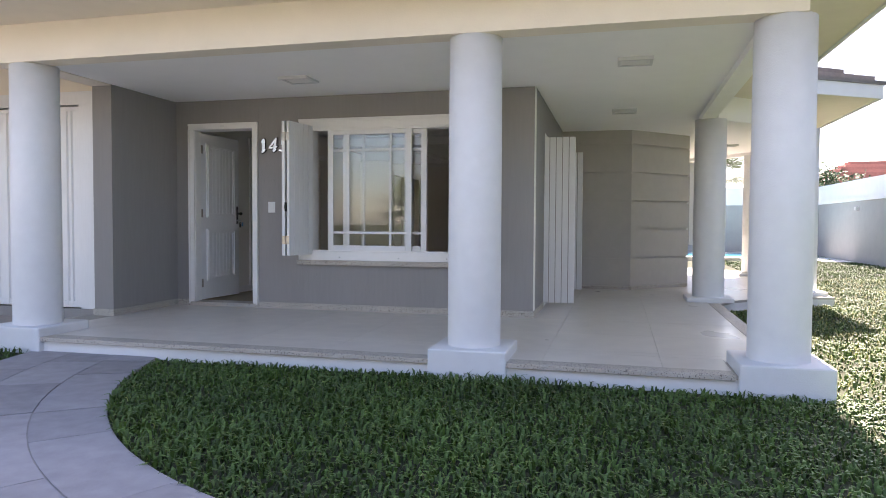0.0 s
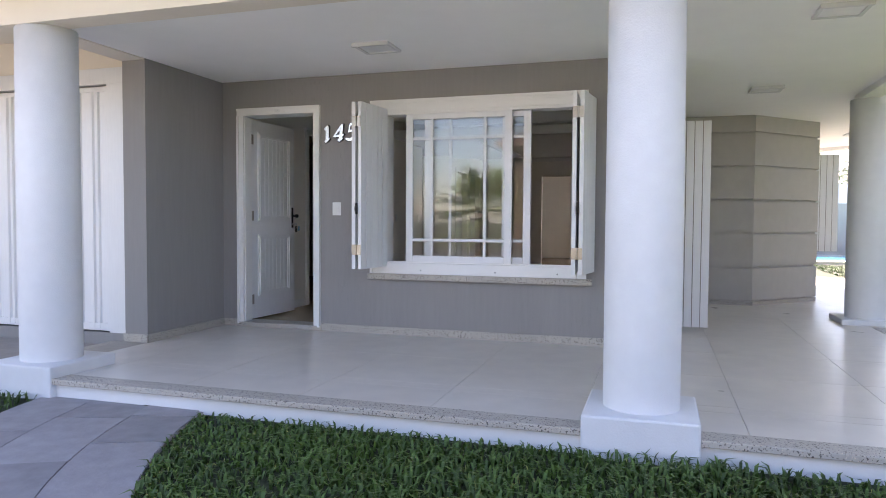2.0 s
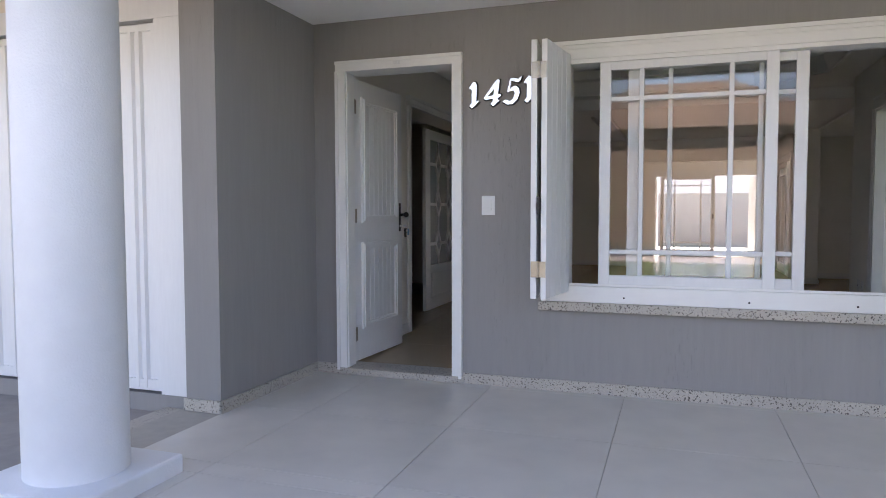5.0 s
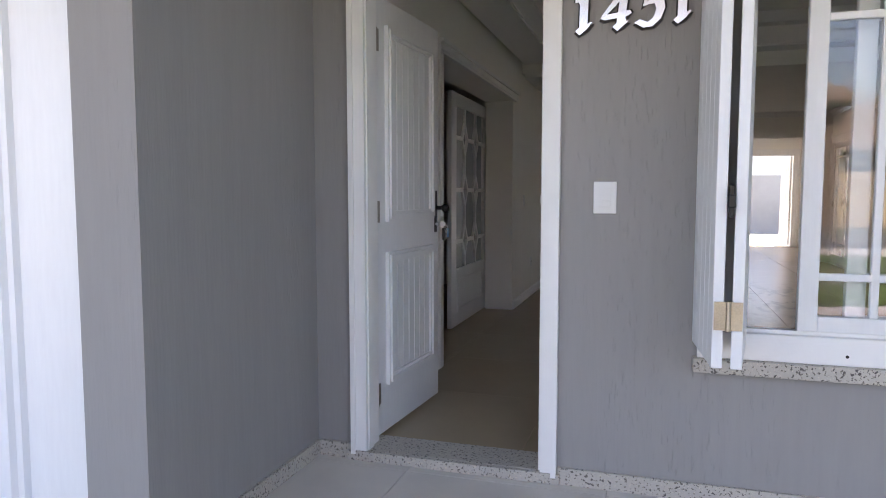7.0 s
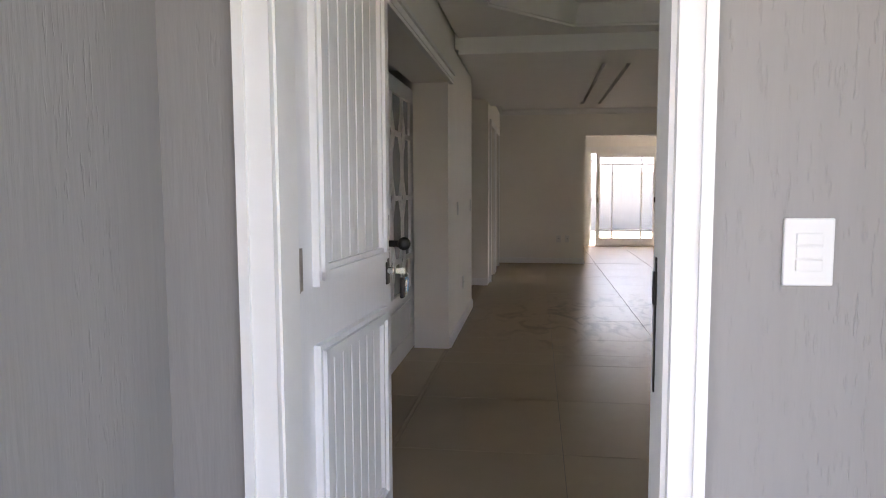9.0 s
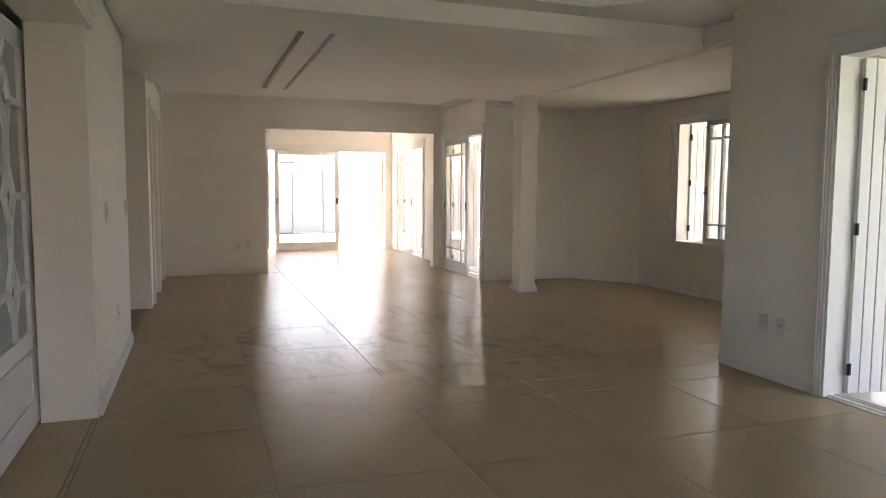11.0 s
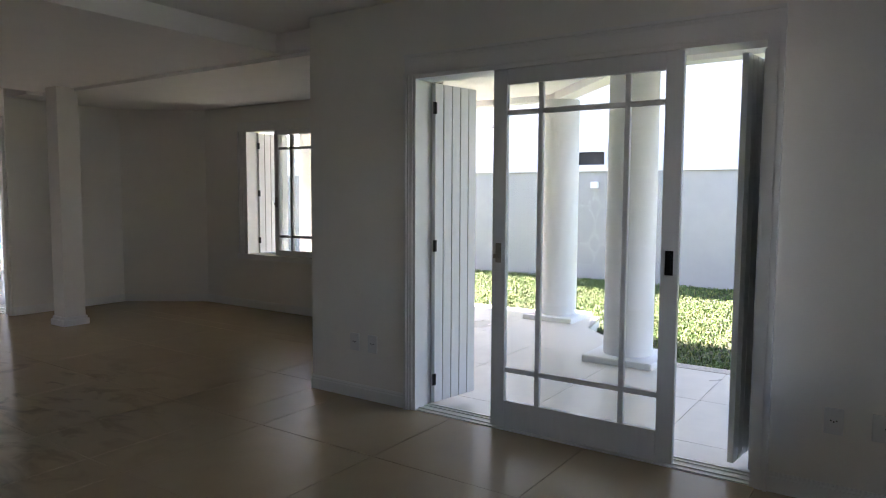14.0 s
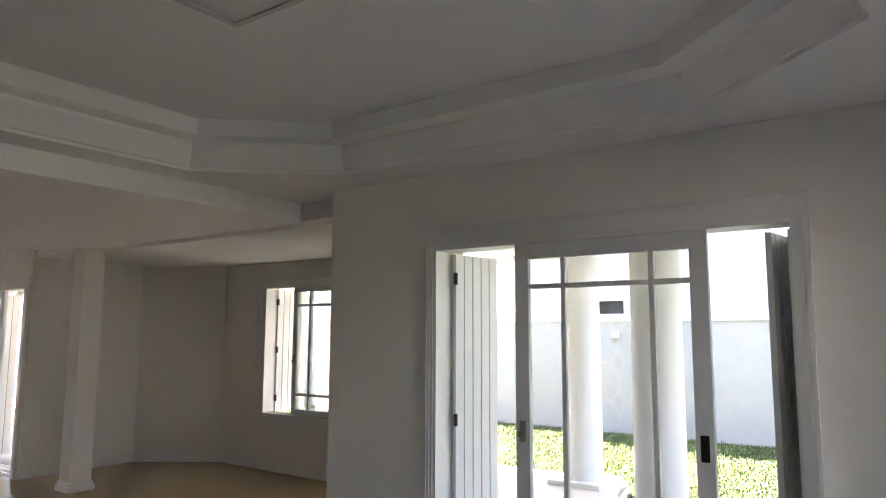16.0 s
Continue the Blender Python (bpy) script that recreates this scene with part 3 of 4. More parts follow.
# ---- joinery ----
def sash(parent, u0, u1, z0, z1, v, stile=0.085, top=0.09, bottom=0.15, fu=(0.24, 0.80), hz=(), th=0.036, munt=0.028, handle=0):
    s = new("sash")
    s.parent = parent
    y0, y1 = v - th / 2, v + th / 2
    gu0, gu1, gz0, gz1 = u0 + stile, u1 - stile, z0 + bottom, z1 - top
    part("stile", boxes((u0, gu0, y0, y1, z0, z1), w=0.003), M_WOOD, s)
    part("stile", boxes((gu1, u1, y0, y1, z0, z1), w=0.003), M_WOOD, s)
    part("rail", boxes((gu0, gu1, y0, y1, z0, gz0), w=0.003), M_WOOD, s)
    part("rail", boxes((gu0, gu1, y0, y1, gz1, z1), w=0.003), M_WOOD, s)
    xs = [gu0] + [gu0 + (gu1 - gu0) * f for f in fu] + [gu1]
    zs = [gz0, *hz, gz1]
    for f in fu:
        c = gu0 + (gu1 - gu0) * f
        part("muntin", boxes((c - munt / 2, c + munt / 2, v - 0.014, v + 0.014, gz0, gz1), w=0.004), M_WOOD, s)
    for z in hz:
        part("muntin", boxes((gu0, gu1, v - 0.0125, v + 0.0125, z - munt / 2, z + munt / 2), w=0.004), M_WOOD, s)
    for a, b in zip(xs, xs[1:]):
        for c, d in zip(zs, zs[1:]):
            g = part("pane", boxes((a, b, v - 0.002, v + 0.002, c, d)), M_GLASS, s)
            g.visible_shadow = False
    if handle:
        zc = (z0 + z1) / 2 - 0.01 if z0 < 0.3 else (z0 + z1) / 2 - 0.1
        e = -1
        hu = u1 - stile / 2
        bm = boxes((hu - 0.02, hu + 0.02, y0 - 0.006, y0, zc - 0.06, zc + 0.06), w=0.003)
        box(bm, hu - 0.011, hu + 0.011, y0 - 0.009, y0 - 0.005, zc - 0.045, zc + 0.045)
        part("flush_handle", bm, M_BLACK, s, "dark recessed flush handle")
        hu = u0 + stile / 2
        bm = boxes((hu - 0.018, hu + 0.018, y0 - 0.005, y0, zc - 0.055, zc + 0.055), (hu - 0.024, hu + 0.01, y0 - 0.02, y0 - 0.005, zc - 0.03, zc - 0.005), (hu - 0.008, hu + 0.02, y0 - 0.016, y0 - 0.005, zc + 0.01, zc + 0.03), w=0.002)
        part("latch", bm, M_STEEL, s, "small steel slide latch")
    return s


def shutter(parent, p, q, z0, z1, boards, th=0.03, hinge=None, hs=0.036):
    """A leaf of upright boards from p to q in plan."""
    a, b = Vector((*p, 0)), Vector((*q, 0))
    d = b - a
    m = Matrix.Translation(a) @ Matrix.Rotation(math.atan2(d.y, d.x), 4, "Z")
    leaf = new("shutter_leaf")
    leaf.parent = parent
    leaf.matrix_basis = m
    w = d.length / boards
    me = None
    for i in range(boards):
        if me is None:
            me = mesh_of(boxes((0.003, w - 0.003, -th / 2, th / 2, z0, z1), w=0.003), "board", M_WOOD)
        o = new("board", me)
        o.parent = leaf
        o.location = (i * w, 0, 0)
    # added dark sheet: the shade between the white boards, put in as colour
    part("backing", boxes((0.014, d.length - 0.014, -th / 2 + 0.005, th / 2 - 0.005, z0 + 0.002, z1 - 0.002)), M_GROUT_SHADE, leaf)
    if hinge:
        for z in (z0 + (z1 - z0) * 0.13, z0 + (z1 - z0) * 0.87) if hinge is not M_BLACK else (z0 + 0.15, (z0 + z1) / 2, z1 - 0.15):
            bm = B()
            tube(bm, (0, -th / 2 - 0.004, z - hs), (0, -th / 2 - 0.004, z + hs), 0.007, seg=10)
            box(bm, 0.0, 0.016, -th / 2 - 0.003, -th / 2, z - hs, z + hs)
            box(bm, -0.016, 0.0, -th / 2 - 0.003, -th / 2, z - hs, z + hs)
            part("hinge", bm, hinge, leaf, "steel butt hinge")
    return leaf


def casing(parent, u0, u1, z0, z1, w, head, v0, proud, sill=False):
    """A stepped surround, proud of the wall at v0 towards the negative side."""
    for n, r in (("side_casing", ((u0, u0 + w),)), ("side_casing", ((u1 - w, u1),))):
        (a, b), = r
        outer_left = a == u0
        bm = boxes((a, b, v0 - proud * 0.6, v0, z0, z1 - head))
        o = a if outer_left else b - w * 0.3
        box(bm, o, o + w * 0.3, v0 - proud, v0 - proud * 0.6, z0, z1 - head)
        i = a + w * 0.5 if outer_left else b - w * 0.62
        box(bm, i, i + w * 0.12, v0 - proud * 0.8, v0 - proud * 0.6, z0, z1 - head)
        part(n, bm, M_TRIM, parent)
    bm = boxes((u0, u1, v0 - proud * 0.6, v0, z1 - head, z1), (u0, u1, v0 - proud, v0 - proud * 0.6, z1 - w * 0.3, z1), (u0 + w * 0.5, u1 - w * 0.5, v0 - proud * 0.8, v0 - proud * 0.6, z1 - w * 0.62, z1 - w * 0.5))
    part("head_casing", bm, M_TRIM, parent)


def sliding_door(name, m, width, z_top, s0, s1, depth, label, w=0.085, jw=0.035, leaves=None, fold=(0.05, 0.045), boards=5):
    """Seen from inside: u to the right, v out through the wall, from the floor up."""
    d = empty(name, m, label, "sliding door", kind="structure")
    casing(d, 0, width, 0, z_top + 0.13, w, 0.115, -0.001, 0.03)
    jambs = (("jamb", (w, w + jw, -0.01, depth, 0, z_top)), ("jamb", (width - w - jw, width - w, -0.01, depth, 0, z_top)), ("head", (w, width - w, -0.01, depth, z_top - 0.01, z_top + 0.03)))
    for n, r in jambs:
        part(n, boxes(r), M_TRIM, d)
    part("track", boxes((w, width - w, 0.0, depth, -0.03, 0.006), (w, width - w, 0.028, 0.034, 0.006, 0.014), (w, width - w, 0.088, 0.094, 0.006, 0.014), (w, width - w, 0.125, 0.13, 0.006, 0.014)), M_TRIM, d)
    hz = (0.345, z_top - 0.245)
    sash(d, s0, s1, 0.012, z_top - 0.005, 0.031, hz=hz, bottom=0.155, fu=(0.235, 0.785), handle=1)
    e = width - w - jw
    leaves = leaves or ((w + 0.05, 0.075 + w, 0.42), (e - 0.015, e - 0.135, 0.42))
    (a0, a1, la), (b0, b1, lb) = leaves
    shutter(d, (a0, depth - 0.02), (a1, depth - 0.02 + la), 0.02, z_top - 0.02, boards, hinge=M_BLACK)
    shutter(d, (a1 - 0.05, depth + la - 0.03), (a0 - 0.05, depth + 0.02), 0.02, z_top - 0.02, boards)
    shutter(d, (b0, depth - 0.02), (b1, depth - 0.02 + lb), 0.02, z_top - 0.02, boards)
    shutter(d, (b1 + fold[0], depth + lb - 0.02), (b0 + fold[1], depth + 0.02), 0.02, z_top - 0.02, boards)
    return d


F = 0.03
sliding_door("sliding_door_1", pose(3.98, 3.05, F, rz=-90), 2.07, 2.03, 0.6, 1.635, 0.16, "white sliding glass door with folded wooden shutters outside", w=0.055, jw=0.02, leaves=((0.1, 0.165, 0.38), (1.975, 1.95, 0.38)), fold=(-0.036, -0.105))
sliding_door("sliding_door_2", pose(4.07, 10.22, F, rz=-90), 1.74, 2.0, 0.1, 1.08, 0.17, "white sliding glass door to the bay porch")
sliding_door("sliding_door_3", pose(4.25, 13.55, F, rz=-90), 1.9, 2.0, 0.1, 1.1, 0.17, "white sliding glass door of the back room")
sliding_door("sliding_door_4", pose(1.62, 13.85, F), 2.6, 2.0, 0.24, 1.52, 0.17, "white sliding glass door to the back garden")


# front window with sliding sashes and folded shutters
win = empty("window_1", pose(0, 0, 0), "white sliding window with folded shutters and granite sill", "window", kind="structure")
casing(win, 1.445, 3.445, 0.575, 2.18, 0.08, 0.11, -0.001, 0.035)
part("frame_bottom", boxes((1.525, 3.365, -0.03, 0.12, 0.575, 0.675), (1.525, 3.365, 0.0, 0.005, 0.675, 0.69), w=0.003), M_TRIM, win)
part("frame_head", boxes((1.525, 3.365, -0.01, 0.15, 2.045, 2.13)), M_TRIM, win)
part("frame_side", boxes((1.525, 1.61, -0.01, 0.15, 0.675, 2.045)), M_TRIM, win)
part("frame_side", boxes((3.355, 3.365, -0.01, 0.15, 0.675, 2.045)), M_TRIM, win)
part("sill", boxes((1.43, 3.495, -0.06, 0.0, 0.52, 0.575), w=0.005), M_GRANITE, win, "speckled granite sill")
for x in (1.95, 2.65, 3.2):
    bm = B()
    tube(bm, (x, -0.0315, 0.61), (x, -0.029, 0.61), 0.006, seg=8)
    part("drain_hole", bm, M_BLACK, win)
sash(win, 1.79, 2.785, 0.68, 2.045, 0.025, stile=0.066, top=0.05, bottom=0.065, fu=(0.21, 0.79), hz=(0.89, 1.82))
sash(win, 1.955, 2.945, 0.68, 2.045, 0.075, stile=0.066, top=0.05, bottom=0.065, fu=(0.21, 0.79), hz=(0.89, 1.82))
shutter(win, (1.60, -0.01), (1.535, -0.47), 0.64, 2.10, 5, th=0.034)
shutter(win, (1.478, -0.47), (1.44, -0.05), 0.64, 2.10, 5, th=0.034)
shutter(win, (3.36, -0.01), (3.385, -0.47), 0.64, 2.10, 5, th=0.034)
shutter(win, (3.442, -0.47), (3.5, -0.05), 0.64, 2.10, 5, th=0.034)
for z in (0.81, 1.93):
    for x in (1.507, 3.413):
        bm = boxes((x - 0.042, x - 0.006, -0.477, -0.473, z - 0.045, z + 0.045), (x + 0.006, x + 0.042, -0.477, -0.473, z - 0.045, z + 0.045))
        tube(bm, (x, -0.478, z - 0.047), (x, -0.478, z + 0.047), 0.008, seg=10)
        for dx in (-0.03, -0.016, 0.016, 0.03):
            for dz in (-0.03, 0.03):
                tube(bm, (x + dx, -0.479, z + dz), (x + dx, -0.476, z + dz), 0.004, seg=6)
        part("hinge", bm, M_BRASS if z < 1 else M_STEEL, win, "worn metal butt hinge")
for x in (1.507, 3.413):
    part("shutter_bolt", boxes((x - 0.007, x + 0.007, -0.485, -0.455, 1.12, 1.22), (x - 0.01, x + 0.01, -0.49, -0.47, 1.15, 1.19), w=0.003), M_BLACK, win, "black shutter bolt")

# bay window (u from the far end, seen from inside)
bw = empty("window_2", pose(5.94, 7.0, 0, rz=-90), "white sliding window of the bay with folded shutters", "window", kind="structure")
casing(bw, 0.0, 1.98, 0.6, 2.17, 0.08, 0.1, -0.001, 0.025)
part("frame_bottom", boxes((-0.02, 2.0, -0.035, 0.15, 0.6, 0.66), w=0.003), M_TRIM, bw)
part("frame_side", boxes((0.08, 0.14, -0.01, 0.16, 0.66, 2.08)), M_TRIM, bw)
part("frame_side", boxes((1.84, 1.9, -0.01, 0.16, 0.66, 2.08)), M_TRIM, bw)
part("frame_head", boxes((0.08, 1.9, -0.01, 0.16, 2.06, 2.1)), M_TRIM, bw)
sash(bw, 0.58, 1.52, 0.665, 2.06, 0.03, stile=0.06, top=0.05, bottom=0.06, hz=(0.88, 1.86), handle=1)
sash(bw, 0.55, 1.49, 0.665, 2.06, 0.085, stile=0.06, top=0.05, bottom=0.06, hz=(0.88, 1.86))
shutter(bw, (0.15, 0.15), (0.2, 0.56), 0.66, 2.06, 5, hinge=M_BLACK)
shutter(bw, (1.84, 0.15), (1.80, 0.56), 0.66, 2.06, 5)

# ---- front door ----
dr = empty("door_1", pose(0, 0, 0), "white panelled front door standing open inwards", "door", kind="structure")
for a, b, c in ((0.0, 0.072, 0.05), (0.848, 0.915, 0.87)):
    bm = boxes((a, b, -0.022, 0.0, 0.03, 2.1))
    o = a if a < 0.1 else b - 0.022
    box(bm, o, o + 0.022, -0.032, -0.022, 0.03, 2.1)
    part("side_casing", bm, M_TRIM, dr)
part("head_casing", boxes((0.0, 0.915, -0.022, 0.0, 2.1, 2.17), (0.0, 0.915, -0.032, -0.022, 2.148, 2.17)), M_TRIM, dr)
part("jamb", boxes((0.01, 0.072, 0.0, 0.125, 0.045, 2.12), (0.072, 0.078, 0.0, 0.05, 0.045, 2.1)), M_TRIM, dr)
part("jamb", boxes((0.848, 0.87, 0.0, 0.19, 0.045, 2.12), (0.838, 0.848, 0.0, 0.06, 0.045, 2.1)), M_TRIM, dr)
part("head_jamb", boxes((0.072, 0.848, 0.0, 0.19, 2.1, 2.12)), M_TRIM, dr)
bm = boxes((0.845, 0.849, 0.145, 0.158, 0.86, 1.15), (0.841, 0.85, 0.142, 0.161, 1.05, 1.12), w=0.001)
part("strike_plate", bm, M_BLACK, dr, "black iron strike plate")
bm = boxes((0.44, 0.49, -0.036, -0.032, 2.12, 2.145))
tube(bm, (0.465, -0.04, 2.132), (0.465, -0.034, 2.132), 0.008, seg=10)
part("bell_sensor", bm, M_PLASTIC, dr, "small white sensor on the door head")

# leaf: u along the width, v through the thickness; the outer face lies at v = 0
leaf = empty("door_leaf", pose(0.053, 0.15, 0.05, rz=86), "white wooden front door leaf with beaded panels", "door")
W, H = 0.775, 2.04
part("leaf_body", boxes((0.0, W, 0.0, 0.04, 0.0, H), w=0.003), M_WOOD, leaf)
for a, b in ((0.225, 0.865), (1.01, 1.92)):
    for n, r in (("moulding", (0.10, W - 0.10, b - 0.05, b)), ("moulding", (0.10, W - 0.10, a, a + 0.05)), ("moulding", (0.10, 0.15, a + 0.05, b - 0.05)), ("moulding", (W - 0.15, W - 0.10, a + 0.05, b - 0.05))):
        bm = boxes((r[0], r[1], -0.018, 0.0, r[2], r[3]))
        k = 0.014
        if r[1] - r[0] < 0.1:
            box(bm, r[0] + k, r[1] - k, -0.028, -0.018, r[2] - 0.036, r[3] + 0.036)
        else:
            box(bm, r[0] + k, r[1] - k, -0.028, -0.018, r[2] + k, r[3] - k)
        part(n, bm, M_WOOD, leaf)
    nb = 7
    bw_ = (W - 0.30) / nb
    for i in range(nb):
        part("bead_board", boxes((0.15 + i * bw_ + 0.003, 0.15 + (i + 1) * bw_ - 0.003, -0.007, 0.0, a + 0.05, b - 0.05), w=0.002), M_WOOD, leaf)
for z in (0.2, 1.06, 1.84):
    bm = boxes((-0.002, 0.034, -0.004, 0.0, z - 0.05, z + 0.05))
    tube(bm, (-0.004, -0.006, z - 0.05), (-0.004, -0.006, z + 0.05), 0.008, seg=10)
    part("hinge", bm, M_STEEL, leaf, "steel butt hinge")
bm = boxes((W - 0.06, W - 0.03, -0.006, 0.0, 0.93, 1.16), w=0.002)
tube(bm, (W - 0.045, -0.006, 1.065), (W - 0.045, -0.05, 1.065), 0.011)
bmesh.ops.create_uvsphere(bm, u_segments=20, v_segments=12, radius=0.022, matrix=Matrix.Translation((W - 0.045, -0.06, 1.065)))
part("knob", bm, M_BLACK, leaf, "black iron knob on a backplate")
bm = B()
tube(bm, (W - 0.045, -0.006, 0.975), (W - 0.045, -0.022, 0.975), 0.013)
part("lock_cylinder", bm, M_CHROME, leaf, "steel lock cylinder")
bm = boxes((W - 0.047, W - 0.043, -0.062, -0.03, 0.966, 0.984), w=0.001)
part("key", bm, M_CHROME, leaf, "steel key in the lock")
bm = boxes((W - 0.062, W - 0.03, -0.06, -0.048, 0.885, 0.955), w=0.004)
part("key_fob", bm, M_BLACK, leaf, "black key fob hanging from the lock")
bm = boxes((W - 0.049, W - 0.043, -0.068, -0.066, 0.893, 0.925), (W - 0.052, W - 0.049, -0.068, -0.066, 0.897, 0.908))
tube(bm, (W - 0.046, -0.068, 0.935), (W - 0.046, -0.0655, 0.935), 0.013, seg=14)
part("spare_key", bm, M_CHROME, leaf, "steel spare key with a round bow")
bm = B()
for k in range(14):
    q0, q1 = k * math.pi / 7, (k + 1) * math.pi / 7
    tube(bm, (W - 0.045, -0.062 + 0.012 * math.sin(q0), 0.958 + 0.014 * math.cos(q0)), (W - 0.045, -0.062 + 0.012 * math.sin(q1), 0.958 + 0.014 * math.cos(q1)), 0.0014, seg=6)
part("key_ring", bm, M_CHROME, leaf, "thin steel key ring")
bm = boxes((W - 0.025, W + 0.012, -0.06, -0.056, 0.90, 0.95), w=0.001)
part("key_tag", bm, M_BLUE, leaf, "blue key tag")

# house number, light switch
num = empty("house_number", pose(0.962, -0.004, 1.808), "polished metal house number 1451 on the front wall", "house number")
# slanted blackletter-style figures, drawn in units of their height (u along, v up)
ONE = [(0.02, 0.72), (0.10, 0.73), (0.13, 0.66), (0.12, 0.16), (0.03, 0.07), (0.13, -0.02), (0.29, 0.10), (0.42, 0.26), (0.38, 0.27), (0.31, 0.22), (0.33, 0.88), (0.28, 0.97), (0.20, 1.0), (0.12, 0.92), (0.03, 0.80)]
FIGURES = {
    "1": [ONE],
    "4": [[(0.0, 0.28), (0.04, 0.36), (0.50, 0.97), (0.62, 1.0), (0.44, 0.66), (0.16, 0.38), (0.10, 0.30)], [(0.0, 0.28), (0.10, 0.24), (0.58, 0.30), (0.70, 0.37), (0.66, 0.44), (0.10, 0.36)],
          [(0.36, 0.16), (0.28, 0.08), (0.38, -0.02), (0.50, 0.08), (0.64, 0.20), (0.58, 0.20), (0.56, 0.26), (0.64, 0.98), (0.56, 1.0), (0.46, 0.92)]],
    "5": [[(0.18, 0.45), (0.28, 0.92), (0.36, 0.96), (0.28, 0.56), (0.38, 0.62)], [(0.26, 0.90), (0.36, 0.99), (0.62, 0.94), (0.76, 1.04), (0.70, 0.88), (0.60, 0.80), (0.34, 0.88)],
          [(0.20, 0.46), (0.38, 0.64), (0.52, 0.68), (0.64, 0.58), (0.67, 0.40), (0.58, 0.16), (0.40, 0.0), (0.20, -0.02), (0.0, 0.10), (0.12, 0.17), (0.30, 0.10), (0.42, 0.20), (0.48, 0.38), (0.44, 0.50), (0.34, 0.50)]],
}
for i, ch in enumerate("1451"):
    for name, mat, grow, y0, y1 in (("digit_rim", M_BLACK, 0.006, -0.008, 0.002), ("digit", M_CHROME, 0.0, -0.02, -0.008)):
        bm = B()
        for n, poly in enumerate(FIGURES[ch]):
            cu, cv = sum(p[0] for p in poly) / len(poly), sum(p[1] for p in poly) / len(poly)
            pts = [(u * 0.165 + math.copysign(grow, u - cu), v * 0.165 + math.copysign(grow, v - cv)) for u, v in poly]
            front = [bm.verts.new((u, y0 - 0.0006 * n, v)) for u, v in pts]
            back = [bm.verts.new((u, y1, v)) for u, v in pts]
            bm.faces.new(front)
            bm.faces.new(back[::-1])
            for k in range(len(pts)):
                j = (k + 1) % len(pts)
                bm.faces.new((front[k], back[k], back[j], front[j]))
        part(name, bm, mat, num, m=pose((0.0, 0.1, 0.225, 0.36)[i], 0, 0.006 * i))


def wall_plate(name, m, w, h, keys, label, group=""):
    p = empty(name, m, label, name.replace("_", " "), group)
    part("plate", boxes((-w / 2, w / 2, -0.009, 0.0, -h / 2, h / 2), w=0.003), M_PLASTIC, p)
    kh = h * 0.58 / max(keys, 1)
    for i in range(keys):
        part("rocker", boxes((-w * 0.26, w * 0.26, -0.013, -0.009, -h * 0.29 + i * kh + 0.0016, -h * 0.29 + (i + 1) * kh - 0.0016), w=0.001), M_PLASTIC, p)
    if not keys:
        bm = B()
        for dx in (-0.011, 0, 0.011):
            tube(bm, (dx, -0.0105, 0.003 if dx else -0.002), (dx, -0.009, 0.003 if dx else -0.002), 0.0035, seg=8)
        part("socket", bm, M_BLACK, p)
    return p


wall_plate("light_switch", pose(1.09, 0, 1.178), 0.088, 0.125, 3, "white three-way light switch on the grey wall")
for y in (3.47, 3.32, 0.73):
    wall_plate("power_outlet", pose(3.98, y, 0.40, rz=-90), 0.075, 0.115, 0, "white power outlet above the baseboard", "wall outlets")
wall_plate("outlet_panel", pose(3.98, 0.53, 0.40, rz=-90), 0.12, 0.115, 0, "wide white outlet plate above the baseboard")
for y in (4.55, 5.7):
    wall_plate("light_switch", pose(-0.085, y, 1.12, rz=90), 0.075, 0.115, 1, "white light switch on the white wall", "inner switches")
wall_plate("power_outlet", pose(-0.085, 5.0, 0.42, rz=90), 0.075, 0.115, 0, "white power outlet on the white wall", "wall outlets")
for x in (0.96, 1.1):
    wall_plate("power_outlet", pose(x, 10.26, 0.44), 0.075, 0.115, 0, "white power outlet on the white wall", "wall outlets")


# flat ceiling lamps
def ceiling_lamp(x, y, z, w, d):
    l = empty("ceiling_lamp", pose(x, y, z), "flat white square ceiling lamp, switched off", "ceiling lamp", "ceiling lamps")
    part("frame", boxes((-w, w, -d, -d + 0.025, -0.03, 0), (-w, w, d - 0.025, d, -0.02, 0), (-w, -w + 0.025, -d + 0.025, d - 0.025, -0.02, 0), (w - 0.025, w, -d + 0.025, d - 0.025, -0.02, 0)), M_LAMP, l)
    part("diffuser", boxes((-w + 0.025, w - 0.025, -d + 0.025, d - 0.025, -0.012, 0)), M_DIFF, l)


for x, y in ((1.88, -0.9), (5.13, -0.95), (5.06, 1.78), (6.9, 6.0)):
    ceiling_lamp(x, y, PC, 0.15, 0.15)
ceiling_lamp(1.98, 2.42, Z1 + TRAY, 0.34, 0.34)

# ---- sliding lattice door in the west recess ----
ld = empty("lattice_door", pose(-0.372, 2.8, 0.035, rz=90), "white sliding door with a honeycomb lattice over grey glass", "door")
LW, LH, gu0, gu1, gz0, gz1 = 1.24, 2.02, 0.15, 1.1, 0.5, 1.91
part("stile", boxes((0, gu0, 0, 0.04, 0, LH), w=0.003), M_WOOD, ld)
part("stile", boxes((gu1, LW, 0, 0.04, 0, LH), w=0.003), M_WOOD, ld)
part("rail", boxes((gu0, gu1, 0, 0.04, gz1, LH), w=0.003), M_WOOD, ld)
part("rail", boxes((gu0, gu1, 0, 0.04, 0, gz0), w=0.003), M_WOOD, ld)
